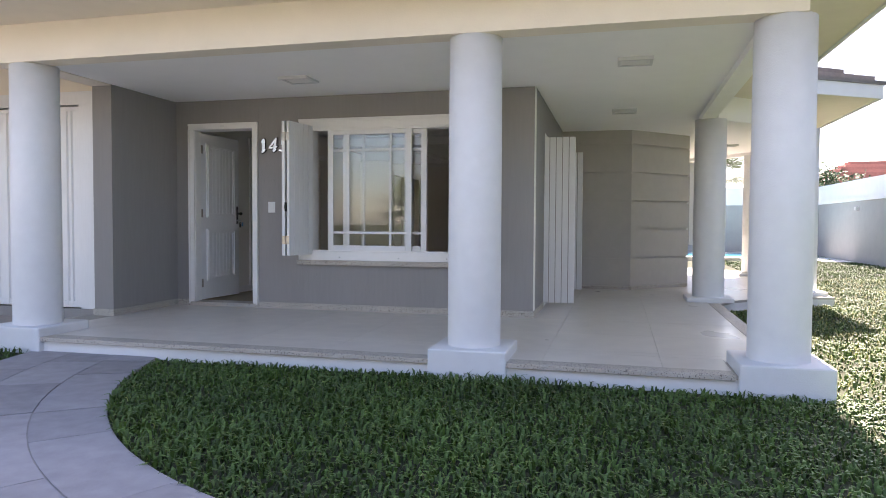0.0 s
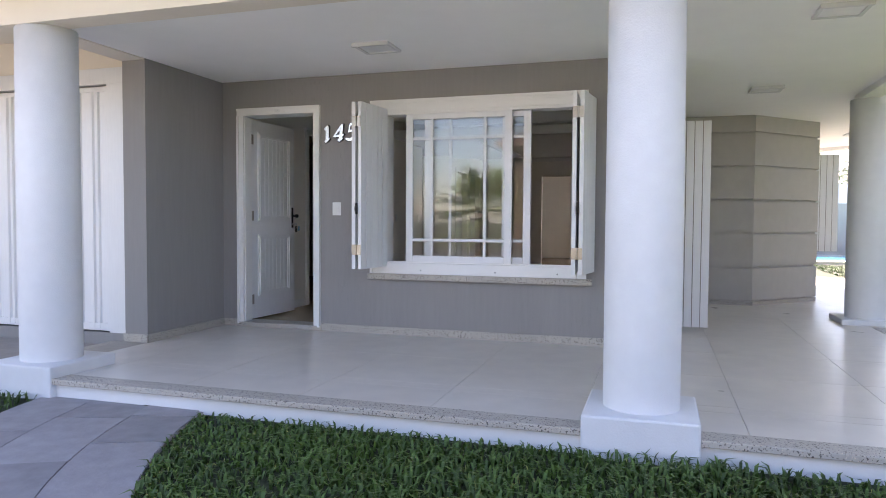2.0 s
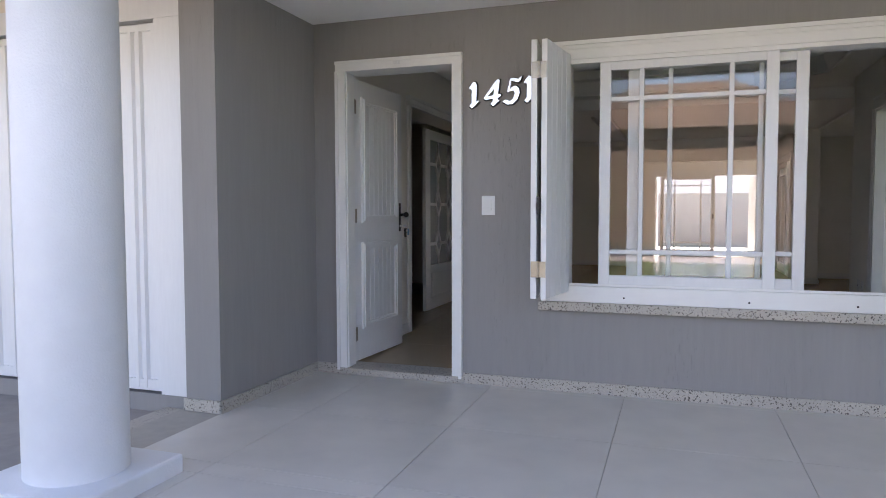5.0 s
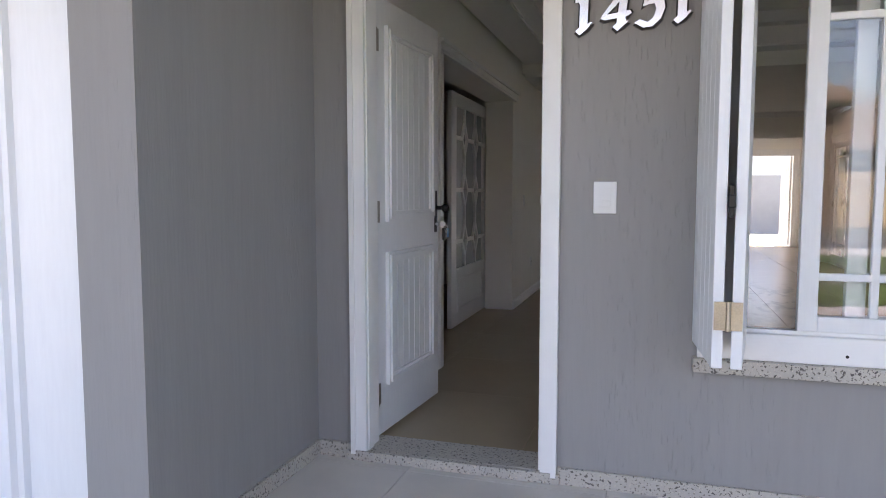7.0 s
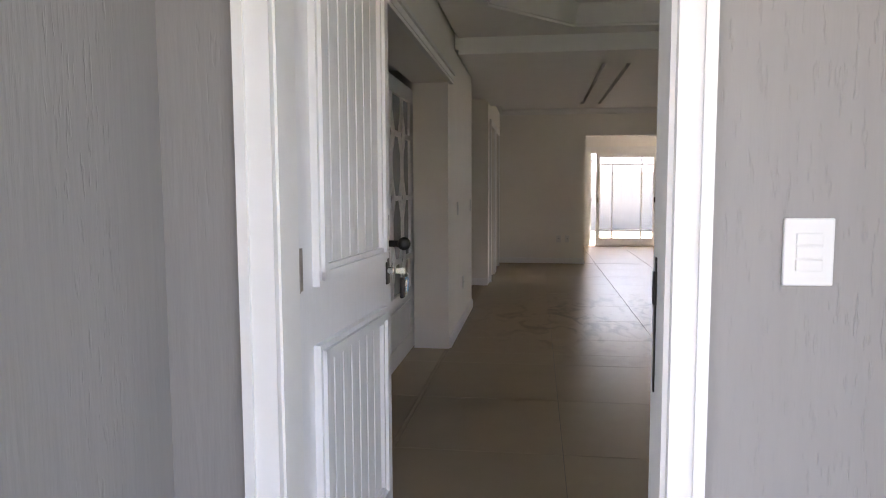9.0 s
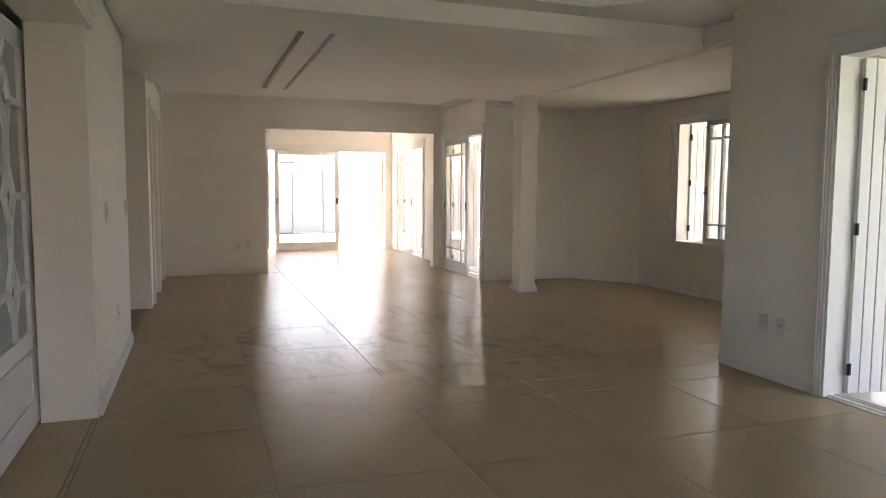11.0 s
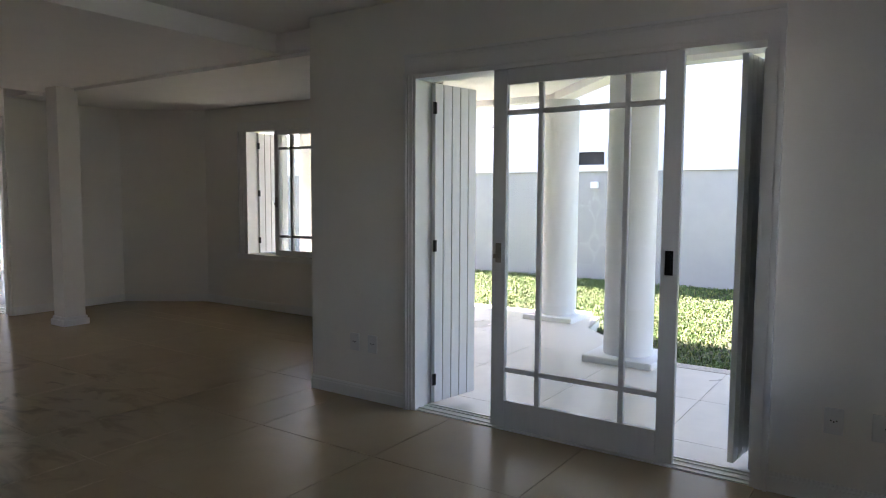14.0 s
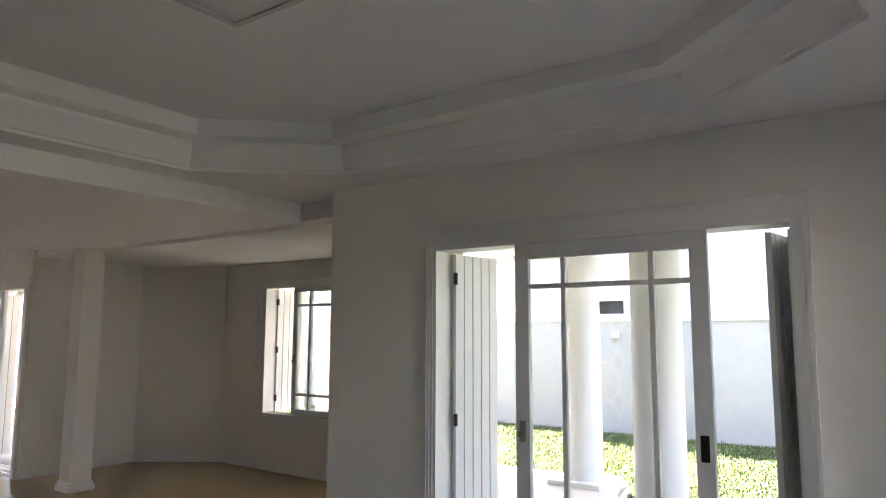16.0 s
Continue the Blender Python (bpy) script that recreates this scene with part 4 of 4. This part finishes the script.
part("panel_moulding", boxes((gu0 + 0.03, gu1 - 0.03, -0.008, 0.0, 0.12, 0.15), (gu0 + 0.03, gu1 - 0.03, -0.008, 0.0, 0.38, 0.41), (gu0 + 0.03, gu0 + 0.06, -0.008, 0.0, 0.15, 0.38), (gu1 - 0.06, gu1 - 0.03, -0.008, 0.0, 0.15, 0.38)), M_WOOD, ld)
part("glass", boxes((gu0, gu1, 0.02, 0.026, gz0, gz1)), M_FROST, ld, "grey obscure glass")


def bar(a, b, w=0.034):
    (u0, z0), (u1, z1) = a, b
    L = math.hypot(u1 - u0, z1 - z0)
    m = Matrix.Translation(((u0 + u1) / 2, 0.008, (z0 + z1) / 2)) @ Matrix.Rotation(-math.atan2(z1 - z0, u1 - u0), 4, "Y")
    bm = B()
    box(bm, -L / 2 - 0.008, L / 2 + 0.008, -0.008, 0.012, -w / 2, w / 2, m)
    part("lattice_bar", bm, M_WOOD, ld)


rows_z = [gz1 - (gz1 - gz0) * f for f in (0.19, 0.51, 0.83)]
cu_ = [gu0 + (gu1 - gu0) * f for f in (0.3, 0.7)]
dh, dw = 0.14, 0.085
for c in cu_:
    zt = gz1
    for z in rows_z:
        bar((c, zt), (c, z + dh))
        for s in (-1, 1):
            bar((c, z + dh), (c + s * dw, z))
            bar((c + s * dw, z), (c, z - dh))
        zt = z - dh
    bar((c, zt), (c, gz0))
for z in rows_z:
    bar((gu0, z), (cu_[0] - dw, z))
    bar((cu_[0] + dw, z), (cu_[1] - dw, z))
    bar((cu_[1] + dw, z), (gu1, z))
# recess casing
rc = empty("recess_casing", pose(-0.085, 1.5, 0, rz=90), "white moulded casing over the door recess", "trim", kind="structure")
part("head_casing", boxes((0.0, 2.56, -0.03, 0.0, 2.10, 2.19), (0.0, 2.56, -0.045, -0.03, 2.165, 2.19), (0.0, 2.56, -0.036, -0.03, 2.12, 2.135)), M_TRIM, rc)
part("side_casing", boxes((0.02, 0.09, -0.018, 0.0, 0.03, 2.10)), M_TRIM, rc)

# inner doors on the far west wall
for k, y in enumerate((7.88, 9.0)):
    d = empty("door_%d" % (k + 2), pose(-0.03, y, 0.03, rz=90), "closed white inner door with moulded casing", "door", kind="structure")
    part("side_casing", boxes((-0.07, 0.0, -0.025, 0.0, 0, 2.1)), M_TRIM, d)
    part("side_casing", boxes((0.8, 0.87, -0.025, 0.0, 0, 2.1)), M_TRIM, d)
    part("head_casing", boxes((-0.07, 0.87, -0.025, 0.0, 2.09, 2.17)), M_TRIM, d)
    bm = boxes((0.01, 0.79, 0.09, 0.13, 0.0, 2.08), (0.12, 0.68, 0.08, 0.09, 1.05, 1.95), (0.12, 0.68, 0.08, 0.09, 0.2, 0.9), w=0.004)
    part("leaf_panel", bm, M_WOOD, d)
    bm = B()
    tube(bm, (0.73, 0.09, 1.02), (0.73, 0.04, 1.02), 0.01)
    tube(bm, (0.735, 0.04, 1.02), (0.62, 0.04, 1.02), 0.009)
    part("handle", bm, M_CHROME, d)

# ---- garage door ----
gd = empty("garage_door", pose(-0.43, -1.0, -0.02), "white ribbed metal garage door in a flat frame", "garage door", kind="structure")
part("side_frame", boxes((-0.22, 0.0, -0.03, 0.05, 0.07, 2.28), w=0.003), M_WOOD, gd)
part("head_frame", boxes((-5.4, 0.0, -0.03, 0.05, 2.28, 2.42), w=0.003), M_WOOD, gd)
part("side_frame", boxes((-5.4, -5.2, -0.03, 0.05, 0.05, 2.28), w=0.003), M_WOOD, gd)
part("sill_kerb", boxes((-5.4, 0.0, -0.02, 0.06, -0.2, 0.068)), M_EXT, gd, "grey rendered kerb")
part("edge_frame", boxes((-0.255, -0.22, -0.015, 0.03, 0.085, 2.26), (-5.2, -0.255, -0.015, 0.03, 0.085, 0.15), (-5.2, -0.255, -0.015, 0.03, 2.22, 2.26)), M_WOOD, gd)
me = None
for i in range(24):
    x = -0.46 - i * 0.2
    if me is None:
        bm = boxes((0.0, 0.2, 0.0, 0.02, 0.1, 2.22))
        for dx in (0.03, 0.09):
            prism(bm, [(dx, 0.0), (dx + 0.012, -0.018), (dx + 0.034, -0.018), (dx + 0.046, 0.0)], 0.1, 2.22)
        me = mesh_of(bm, "rib_panel", M_WOOD)
    o = new("rib_panel", me)
    o.parent = gd
    o.location = (x, 0, 0)
# second box: unseen stretch, added to bounce sunlight up to the porch ceiling
bm = boxes((-6.5, -0.46, -2.4, -0.9, G - 0.1, -0.06), (-6.5, -1.2, -13.6, -2.4, G - 0.1, G + 0.03))
thing("driveway", bm, M_DRIVE, "grey stone driveway by the garage, with an unseen bounce stretch to the street", "driveway", kind="structure")
bm = boxes((-0.62, -0.46, -2.0, -1.03, -0.06, -0.02), w=0.005)
thing("garage_step", bm, M_GRANITE, "low granite step between garage and porch", "step", kind="structure")

# ---- garden: walls, pool, neighbours ----
fw = thing("garden_wall_east", boxes((12.1, 12.3, -30, 21.2, G - 0.1, 1.77)), M_FENCE, "tall grey rendered garden wall", "garden wall", kind="structure")
part("coping", boxes((12.06, 12.34, -30, 21.2, 1.77, 1.85)), M_WHITE, fw, "white coping")
part("upper_wall", boxes((12.22, 12.34, 9.6, 21.2, 1.85, 2.45)), M_WHITE, fw, "white upper strip of the wall")
bk = thing("garden_wall_north", boxes((-8, 12.1, 21.0, 21.2, G - 0.1, 1.77)), M_FENCE, "grey rendered wall behind the pool", "garden wall", kind="structure")
part("coping", boxes((-8, 12.06, 20.96, 21.24, 1.77, 1.85)), M_WHITE, bk, "white coping")
part("upper_wall", boxes((-8, 12.1, 21.06, 21.18, 1.85, 2.45)), M_WHITE, bk, "white upper strip of the wall")
pool = empty("swimming_pool", pose(6.0, 18.0, G), "blue swimming pool with a pale paved rim", "pool")
part("water", boxes((1.0, 4.4, -1.4, 2.2, -0.05, 0.1)), M_WATER, pool, "clear blue water")
part("rim", boxes((0.5, 4.9, -1.9, -1.4, 0, 0.13), (0.5, 4.9, 2.2, 2.7, 0, 0.13), (0.5, 1.0, -1.4, 2.2, 0, 0.13), (4.4, 4.9, -1.4, 2.2, 0, 0.13), w=0.01), M_PORCH, pool)
thing("pool_deck", boxes((4.0, 12.1, 20.7, 21.0, G - 0.05, G + 0.03), (11.2, 12.1, 16.5, 20.7, G - 0.05, G + 0.03)), M_WHITE, "pale paved strip beside the pool", "deck", kind="structure")

nh = empty("neighbour_house", pose(12.9, 0, 0.12), "white neighbouring house behind the garden wall", "house")
bm = B()
for a, b in ((-6, 5.25), (5.25, 5.78), (5.78, 9.6)):
    for c, d in ((G, 1.8), (1.8, 2.04), (2.04, 5.8)):
        if (a, c) != (5.25, 1.8):
            box(bm, 0.0, 8, a, b, c, d)
bmesh.ops.remove_doubles(bm, verts=bm.verts, dist=1e-5)
part("wall", bm, M_WHITE, nh)
wn_ = new("window")
wn_.parent = nh
part("window_frame", boxes((-0.03, 0.04, 5.2, 5.86, 1.76, 1.8), (-0.03, 0.04, 5.2, 5.86, 2.04, 2.1), (-0.03, 0.04, 5.2, 5.25, 1.8, 2.04), (-0.03, 0.04, 5.78, 5.86, 1.8, 2.04)), M_WHITE, wn_)
part("pane", boxes((0.03, 0.05, 5.25, 5.78, 1.8, 2.04)), M_DARKWIN, wn_)
part("roof", boxes((-0.5, 8.5, -6.5, 10.1, 5.8, 6.0)), M_RED, nh)
bm = B()
tube(bm, (-0.05, 7.45, 1.9), (-0.05, 7.45, 2.6), 0.03, seg=10)
tube(bm, (-0.05, 7.45, 2.6), (-0.05, 7.7, 2.62), 0.03, seg=10)
part("drain_pipe", bm, M_FENCE, nh, "grey drain pipe")
wl = empty("wall_lamp", pose(12.1, 5.1, 1.535), "small white square lamp on the garden wall", "wall lamp")
part("body", boxes((-0.09, 0.0, -0.06, 0.06, -0.055, 0.055), w=0.005), M_PLASTIC, wl)
part("mount", boxes((-0.02, 0.0, -0.04, 0.04, -0.075, -0.055)), M_FENCE, wl)
wl2 = copy_thing(wl, pose(12.1, 16.2, 1.535))


def hip_house(name, x, y, w, d, eave, ridge, wall_mat, roof_mat, label, windows):
    h = empty(name, pose(x, y, G), label, "house")
    part("wall", boxes((-w, w, -d, d, 0, eave)), wall_mat, h)
    bm = B()
    nseg = 10
    for k in range(nseg):
        f0, f1 = k / nseg, (k + 1) / nseg
        a, b = 1 - f0, 1 - f1
        z0 = eave + (ridge - eave) * f0
        prism(bm, [(-w * 1.1 * (0.35 + 0.65 * a), -d * 1.12 * a - 0.02), (w * 1.1 * (0.35 + 0.65 * a), -d * 1.12 * a - 0.02), (w * 1.1 * (0.35 + 0.65 * a), d * 1.12 * a + 0.02), (-w * 1.1 * (0.35 + 0.65 * a), d * 1.12 * a + 0.02)], z0, z0 + (ridge - eave) / nseg * 1.05)
    part("roof", bm, roof_mat, h)
    for u, z, ww, hh in windows:
        wo = new("window")
        wo.parent = h
        part("pane", boxes((u - ww, u + ww, d, d + 0.02, z, z + hh)), M_DARKWIN, wo)
        part("window_frame", boxes((u - ww - 0.08, u - ww, d, d + 0.05, z - 0.08, z + hh + 0.08), (u + ww, u + ww + 0.08, d, d + 0.05, z - 0.08, z + hh + 0.08), (u - ww, u + ww, d, d + 0.05, z + hh, z + hh + 0.08), (u - ww, u + ww, d, d + 0.05, z - 0.08, z)), M_WHITE, wo)
    return h


hip_house("red_roofed_house", 22.5, 44, 6.0, 5.0, 3.2, 5.4, M_OCHRE, M_RED, "brick house with a red tiled roof beyond the wall", [])
hip_house("street_house", 2.5, -30, 5.0, 5.0, 4.6, 7.2, M_UMBER, M_BROWN, "brown house with a brown tiled roof across the street", [])
hip_house("street_house", 13.0, -33, 6.0, 5.0, 3.0, 5.6, M_OCHRE, M_BROWN, "ochre house with a brown tiled roof across the street", [(-2, 0.9, 0.8, 1.2), (2, 0.9, 0.8, 1.2)])
# utility poles and cables along the street
for x in (-14, 12):
    pl = empty("utility_pole", pose(x, -15.0, G), "grey concrete utility pole at the kerb", "pole")
    bm = B()
    tube(bm, (0, 0, 0), (0, 0, 7.5), 0.14, 0.1, 12)
    part("shaft", bm, M_FENCE, pl)
    part("crossarm", boxes((-0.06, 0.06, -0.9, 0.9, 7.0, 7.12)), M_BARK, pl)
for k, (dy, z) in enumerate(((-0.7, 6.95), (0.0, 6.95), (0.7, 6.95), (0.1, 5.2))):
    bm = B()
    pts = [Vector((-40 + i * 4, -15.0 + dy, z - 0.35 * (1 - ((i % 7) / 3.5 - 1) ** 2))) for i in range(21)]
    for a, b in zip(pts, pts[1:]):
        tube(bm, a, b, 0.018, seg=6)
    thing("overhead_cable", bm, M_BLACK, "black overhead cable along the street", "cable", "overhead cables")


def fan_palm(x, y, h, r, fronds, seed):
    rnd = random.Random(seed)
    p = empty("palm_tree", pose(x, y, G), "fan palm with stiff pleated fronds", "tree")
    bm = B()
    tube(bm, (0, 0, 0), (0, 0, h), 0.16, 0.11, 14)
    for i in range(int(h / 0.14)):
        tube(bm, (0, 0, i * 0.14), (0, 0, i * 0.14 + 0.07), 0.175 - 0.05 * i * 0.14 / h, 0.15 - 0.05 * i * 0.14 / h, 14)
    part("trunk", bm, M_BARK, p)
    bm = B()
    for k in range(fronds):
        az, el = rnd.uniform(0, 6.283), rnd.uniform(-0.5, 1.35)
        d = Vector((math.cos(az) * math.cos(el), math.sin(az) * math.cos(el), math.sin(el)))
        base = Vector((0, 0, h)) + d * 0.05
        hub = base + d * r * 0.45
        tube(bm, base, hub, 0.012, 0.007, 5)
        side = d.cross(Vector((0, 0, 1))).normalized()
        up = side.cross(d).normalized()
        for j in range(22):
            a = (j / 21 - 0.5) * 4.2
            v = d * math.cos(a) + side * math.sin(a)
            tip = hub + v * r * 0.6 * (0.75 + 0.25 * math.cos(a)) + Vector((0, 0, -0.12 * r * rnd.random()))
            wv = v.cross(up).normalized() * 0.017 * r
            mid = hub.lerp(tip, 0.55)
            bm.faces.new([bm.verts.new(c) for c in (hub, mid + wv + up * 0.01, tip, mid - wv)])
    part("crown", bm, M_PALM, p, "dense crown of green fan fronds")


fan_palm(0.2, -9.2, 1.5, 1.15, 34, 3)
fan_palm(9.6, 27.0, 3.6, 1.5, 30, 5)


def leafy_tree(x, y, h, r, n, seed):
    rnd = random.Random(seed)
    t = empty("tree", pose(x, y, G), "leafy green tree beyond the garden wall", "tree")
    bm = B()
    tube(bm, (0, 0, 0), (0.1, 0, h * 0.5), 0.16, 0.1, 10)
    tips = []
    for k in range(9):
        a = k * 2.4
        tip = Vector((math.cos(a) * r * 0.6, math.sin(a) * r * 0.6, h * (0.65 + 0.3 * rnd.random())))
        tube(bm, (0.1, 0, h * (0.3 + 0.02 * k)), tip, 0.06, 0.02, 7)
        tips.append(tip)
    part("trunk", bm, M_BARK, t)
    bm = B()
    for i in range(n):
        c = rnd.choice(tips) + Vector((rnd.gauss(0, r * 0.27), rnd.gauss(0, r * 0.27), rnd.gauss(0, r * 0.22)))
        u = Vector((rnd.gauss(0, 1), rnd.gauss(0, 1), rnd.gauss(0, 1))).normalized()
        w = u.orthogonal().normalized()
        s = 0.11 * (0.7 + 0.6 * rnd.random())
        bm.faces.new([bm.verts.new(q) for q in (c - u * s, c + w * s * 0.5, c + u * s, c - w * s * 0.5)])
    part("crown", bm, M_LEAF, t, "loose crown of small dark leaves")


leafy_tree(12.2, 26.5, 3.4, 1.3, 2600, 4)
leafy_tree(15.5, 30.0, 3.6, 1.5, 2200, 8)

# ---- stone path round the lawn ----
PX, PY = 4.77, -1.61
R0, R1, END = 3.5, 4.72, 255


def path_point(r, q):
    """A point of the path, r from the lawn's middle: round the arc, then straight on; q in degrees, past END along the straight."""
    c, k = math.cos(radians(min(q, END))), math.sin(radians(min(q, END)))
    on = max(q - END, 0) * 0.06
    return (PX + r * c - k * on, PY + r * k + c * on)


pb = B()
qs = list(range(186, 350, 4))
prism(pb, [path_point(R1, q) for q in qs] + [path_point(R0, q) for q in qs[::-1]], G - 0.05, -0.1225)
path = thing("garden_path", pb, M_JOINT, "curved path of grey sandstone slabs through the lawn", "path", kind="structure")
rnd = random.Random(11)
for r0, r1, n0 in ((R0, R0 + 0.39, 7.5), (R0 + 0.39, R0 + 0.82, 9.0), (R0 + 0.82, R1, 8.0)):
    a = 185.0 + rnd.uniform(0, 5)
    while a < 345:
        b = min(a + n0 * rnd.uniform(0.75, 1.3), 347)
        gap = 0.2 / r0
        k = max(2, int((b - a) / 4) + 1)
        arc = [a + gap + (b - a - 2 * gap) * i / k for i in range(k + 1)]
        pts = [path_point(r0 + 0.004, q) for q in arc[::-1]] + [path_point(r1 - 0.004, q) for q in arc]
        pts = [(x, min(y, -2.412)) for x, y in pts]
        if max(p[1] for p in pts) - min(p[1] for p in pts) > 0.03:
            bm = B()
            prism(bm, pts[::-1], -0.14, -0.118 + rnd.uniform(-0.003, 0.003))
            part("slab", bm, M_STONE, path)
        a = b


# ---- grass ----
def on_lawn(x, y):
    r = np.hypot(x - PX, y - PY)
    ang = np.degrees(np.arctan2(y - PY, x - PX)) % 360
    ce, se = math.cos(radians(END)), math.sin(radians(END))
    along, off = -se * (x - PX) + ce * (y - PY), ce * (x - PX) + se * (y - PY)
    ok = ~((r > R0 - 0.01) & (r < R1 + 0.02) & (ang > 182) & (ang < END))
    ok &= ~((along > -0.02) & (along < 5.7) & (off > R0 - 0.01) & (off < R1 + 0.02))
    ok &= ~((x > -0.5) & (x < 6.34) & (y > -2.46))
    ok &= ~((x > -7) & (x < -0.4) & (y > -2.42))
    ok &= ~((x > -6.52) & (x < -1.18) & (y > -13.6))
    ok &= ~((x > 6.2) & (x < 6.2 + np.clip((y - 1.9) * 1.15, 0, 1.78)) & (y > 1.9) & (y < 17.5))
    for cx, cy in ((-0.08, -2.17), (6.06, -2.17), (3.953, -2.17)):
        ok &= ~((abs(x - cx) < 0.3) & (abs(y - cy) < 0.31))
    ok &= ~((x > 6.4) & (x < 11) & (y > 15.9) & (y < 20.8))
    return ok


def lawn(name, x0, x1, y0, y1, count, length, width, seed, mat, label, keep=None):
    g = np.random.default_rng(seed)
    x, y = g.uniform(x0, x1, count), g.uniform(y0, y1, count)
    ok = on_lawn(x, y)
    if keep is not None:
        ok &= keep(x, y)
    x, y = x[ok], y[ok]
    n = len(x)
    az = g.uniform(0, 2 * np.pi, n)
    patch = 0.8 + 0.3 * np.sin(x * 2.3 + 1.7 * np.sin(y * 1.9)) * np.cos(y * 2.9 + x)
    L = length * g.uniform(0.55, 1.25, n) * patch
    lean = g.uniform(0.25, 1.15, n)
    d = np.stack([np.cos(az), np.sin(az), np.zeros(n)], 1)
    s = np.stack([-np.sin(az), np.cos(az), np.zeros(n)], 1)
    up = np.array([0, 0, 1.0])
    base = np.stack([x, y, np.full(n, G - 0.005)], 1)
    w = (width * g.uniform(0.7, 1.3, n))[:, None]
    mid = base + d * (L * lean * 0.35)[:, None] + up * (L * 0.62)[:, None]
    tip = base + d * (L * lean)[:, None] + up * (L * (1.0 - 0.42 * lean))[:, None]
    v = np.stack([base - s * w * 0.5, base + s * w * 0.5, mid + s * w * 0.6, mid - s * w * 0.6, tip], 1).reshape(-1, 3)
    i = np.arange(n)[:, None] * 5
    faces = [tuple(f) for f in (i + np.array([0, 1, 2, 3])).tolist()] + [tuple(f) for f in (i + np.array([3, 2, 4])).tolist()]
    me = bpy.data.meshes.new(name)
    me.from_pydata(v.tolist(), [], faces)
    me.materials.append(mat)
    tagged(new(name, me), label, "grass", kind="stuff")


lawn("lawn_grass", 1.2, 8.2, -7.6, -2.4, 66000, 0.088, 0.0115, 1, M_BLADE, "coarse green lawn grass before the porch")
lawn("lawn_grass_dry", 1.2, 8.2, -7.6, -2.4, 2600, 0.06, 0.005, 2, M_STRAW, "dry straw blades in the front lawn")
lawn("lawn_grass_west", -3.0, 1.2, -6.0, -2.4, 16000, 0.085, 0.009, 3, M_BLADE, "coarse green grass beside the path")
lawn("lawn_grass_side", 6.2, 12.1, -2.4, 9.0, 60000, 0.075, 0.012, 4, M_BLADE, "sunlit lawn grass beside the house")
# real dry flecks plus extra pale blades that paint the lawn sunlit
lawn("lawn_grass_side_dry", 6.2, 12.1, -2.4, 9.0, 15000, 0.078, 0.009, 5, M_STRAW, "pale dry blades, many added to brighten the sunlit lawn")
lawn("lawn_grass_back", 6.2, 12.1, 9.0, 21.0, 26000, 0.075, 0.016, 6, M_BLADE, "sunlit lawn grass towards the pool")
lawn("lawn_grass_street", -8, 12.1, -13.5, -7.6, 26000, 0.08, 0.018, 7, M_BLADE, "green lawn grass towards the street")


# ---- floor tiles ----
def tiles(parent, x0, x1, y0, y1, ox, oy, pitch, z0, z1, mat):
    shared = {}
    i0, i1 = math.floor((x0 - ox) / pitch), math.ceil((x1 - ox) / pitch)
    j0, j1 = math.floor((y0 - oy) / pitch), math.ceil((y1 - oy) / pitch)
    for i in range(i0, i1):
        for j in range(j0, j1):
            a, b = max(x0, ox + i * pitch), min(x1, ox + (i + 1) * pitch)
            c, d = max(y0, oy + j * pitch), min(y1, oy + (j + 1) * pitch)
            if b - a < 0.02 or d - c < 0.02:
                continue
            key = (round(b - a, 4), round(d - c, 4))
            if key not in shared:
                shared[key] = mesh_of(boxes((0.0015, key[0] - 0.0015, 0.0015, key[1] - 0.0015, z0, z1), w=0.0008), "tile", mat)
            o = new("tile", shared[key])
            o.parent = parent
            o.location = (a, c, 0)


fl = bpy.data.objects["floor"]
T = 0.84
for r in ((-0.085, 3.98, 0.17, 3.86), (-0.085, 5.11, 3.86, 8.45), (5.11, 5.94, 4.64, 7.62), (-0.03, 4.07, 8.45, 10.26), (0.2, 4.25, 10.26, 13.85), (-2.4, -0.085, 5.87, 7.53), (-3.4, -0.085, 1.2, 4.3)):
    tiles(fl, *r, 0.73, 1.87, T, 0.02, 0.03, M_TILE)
for pts in ([(5.11, 3.84), (5.94, 4.64), (5.11, 4.64)], [(5.11, 7.62), (5.94, 7.62), (5.34, 8.45), (5.11, 8.45)]):
    bm = B()
    prism(bm, pts, 0.02, 0.0298)
    part("tile", bm, M_TILE, fl)
pf = bpy.data.objects["porch_floor"]
# tiles beyond y = 9 take the copy darkened against sun glare
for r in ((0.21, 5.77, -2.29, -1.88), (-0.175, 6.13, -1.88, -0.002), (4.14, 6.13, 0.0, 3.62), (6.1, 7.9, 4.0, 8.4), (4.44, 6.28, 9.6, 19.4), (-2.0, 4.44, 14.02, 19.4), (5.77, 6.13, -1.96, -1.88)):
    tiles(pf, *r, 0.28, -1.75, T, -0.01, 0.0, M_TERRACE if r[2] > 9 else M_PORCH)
for pts in ([(6.13, 2.0), (6.28, 2.0), (6.5, 2.45), (7.25, 3.2), (7.9, 3.4), (7.9, 4.0), (6.1, 4.0), (6.1, 4.5), (5.18, 3.62), (6.13, 3.62)],):
    bm = B()
    prism(bm, pts, -0.01, -0.0004)
    part("tile", bm, M_PORCH, pf)
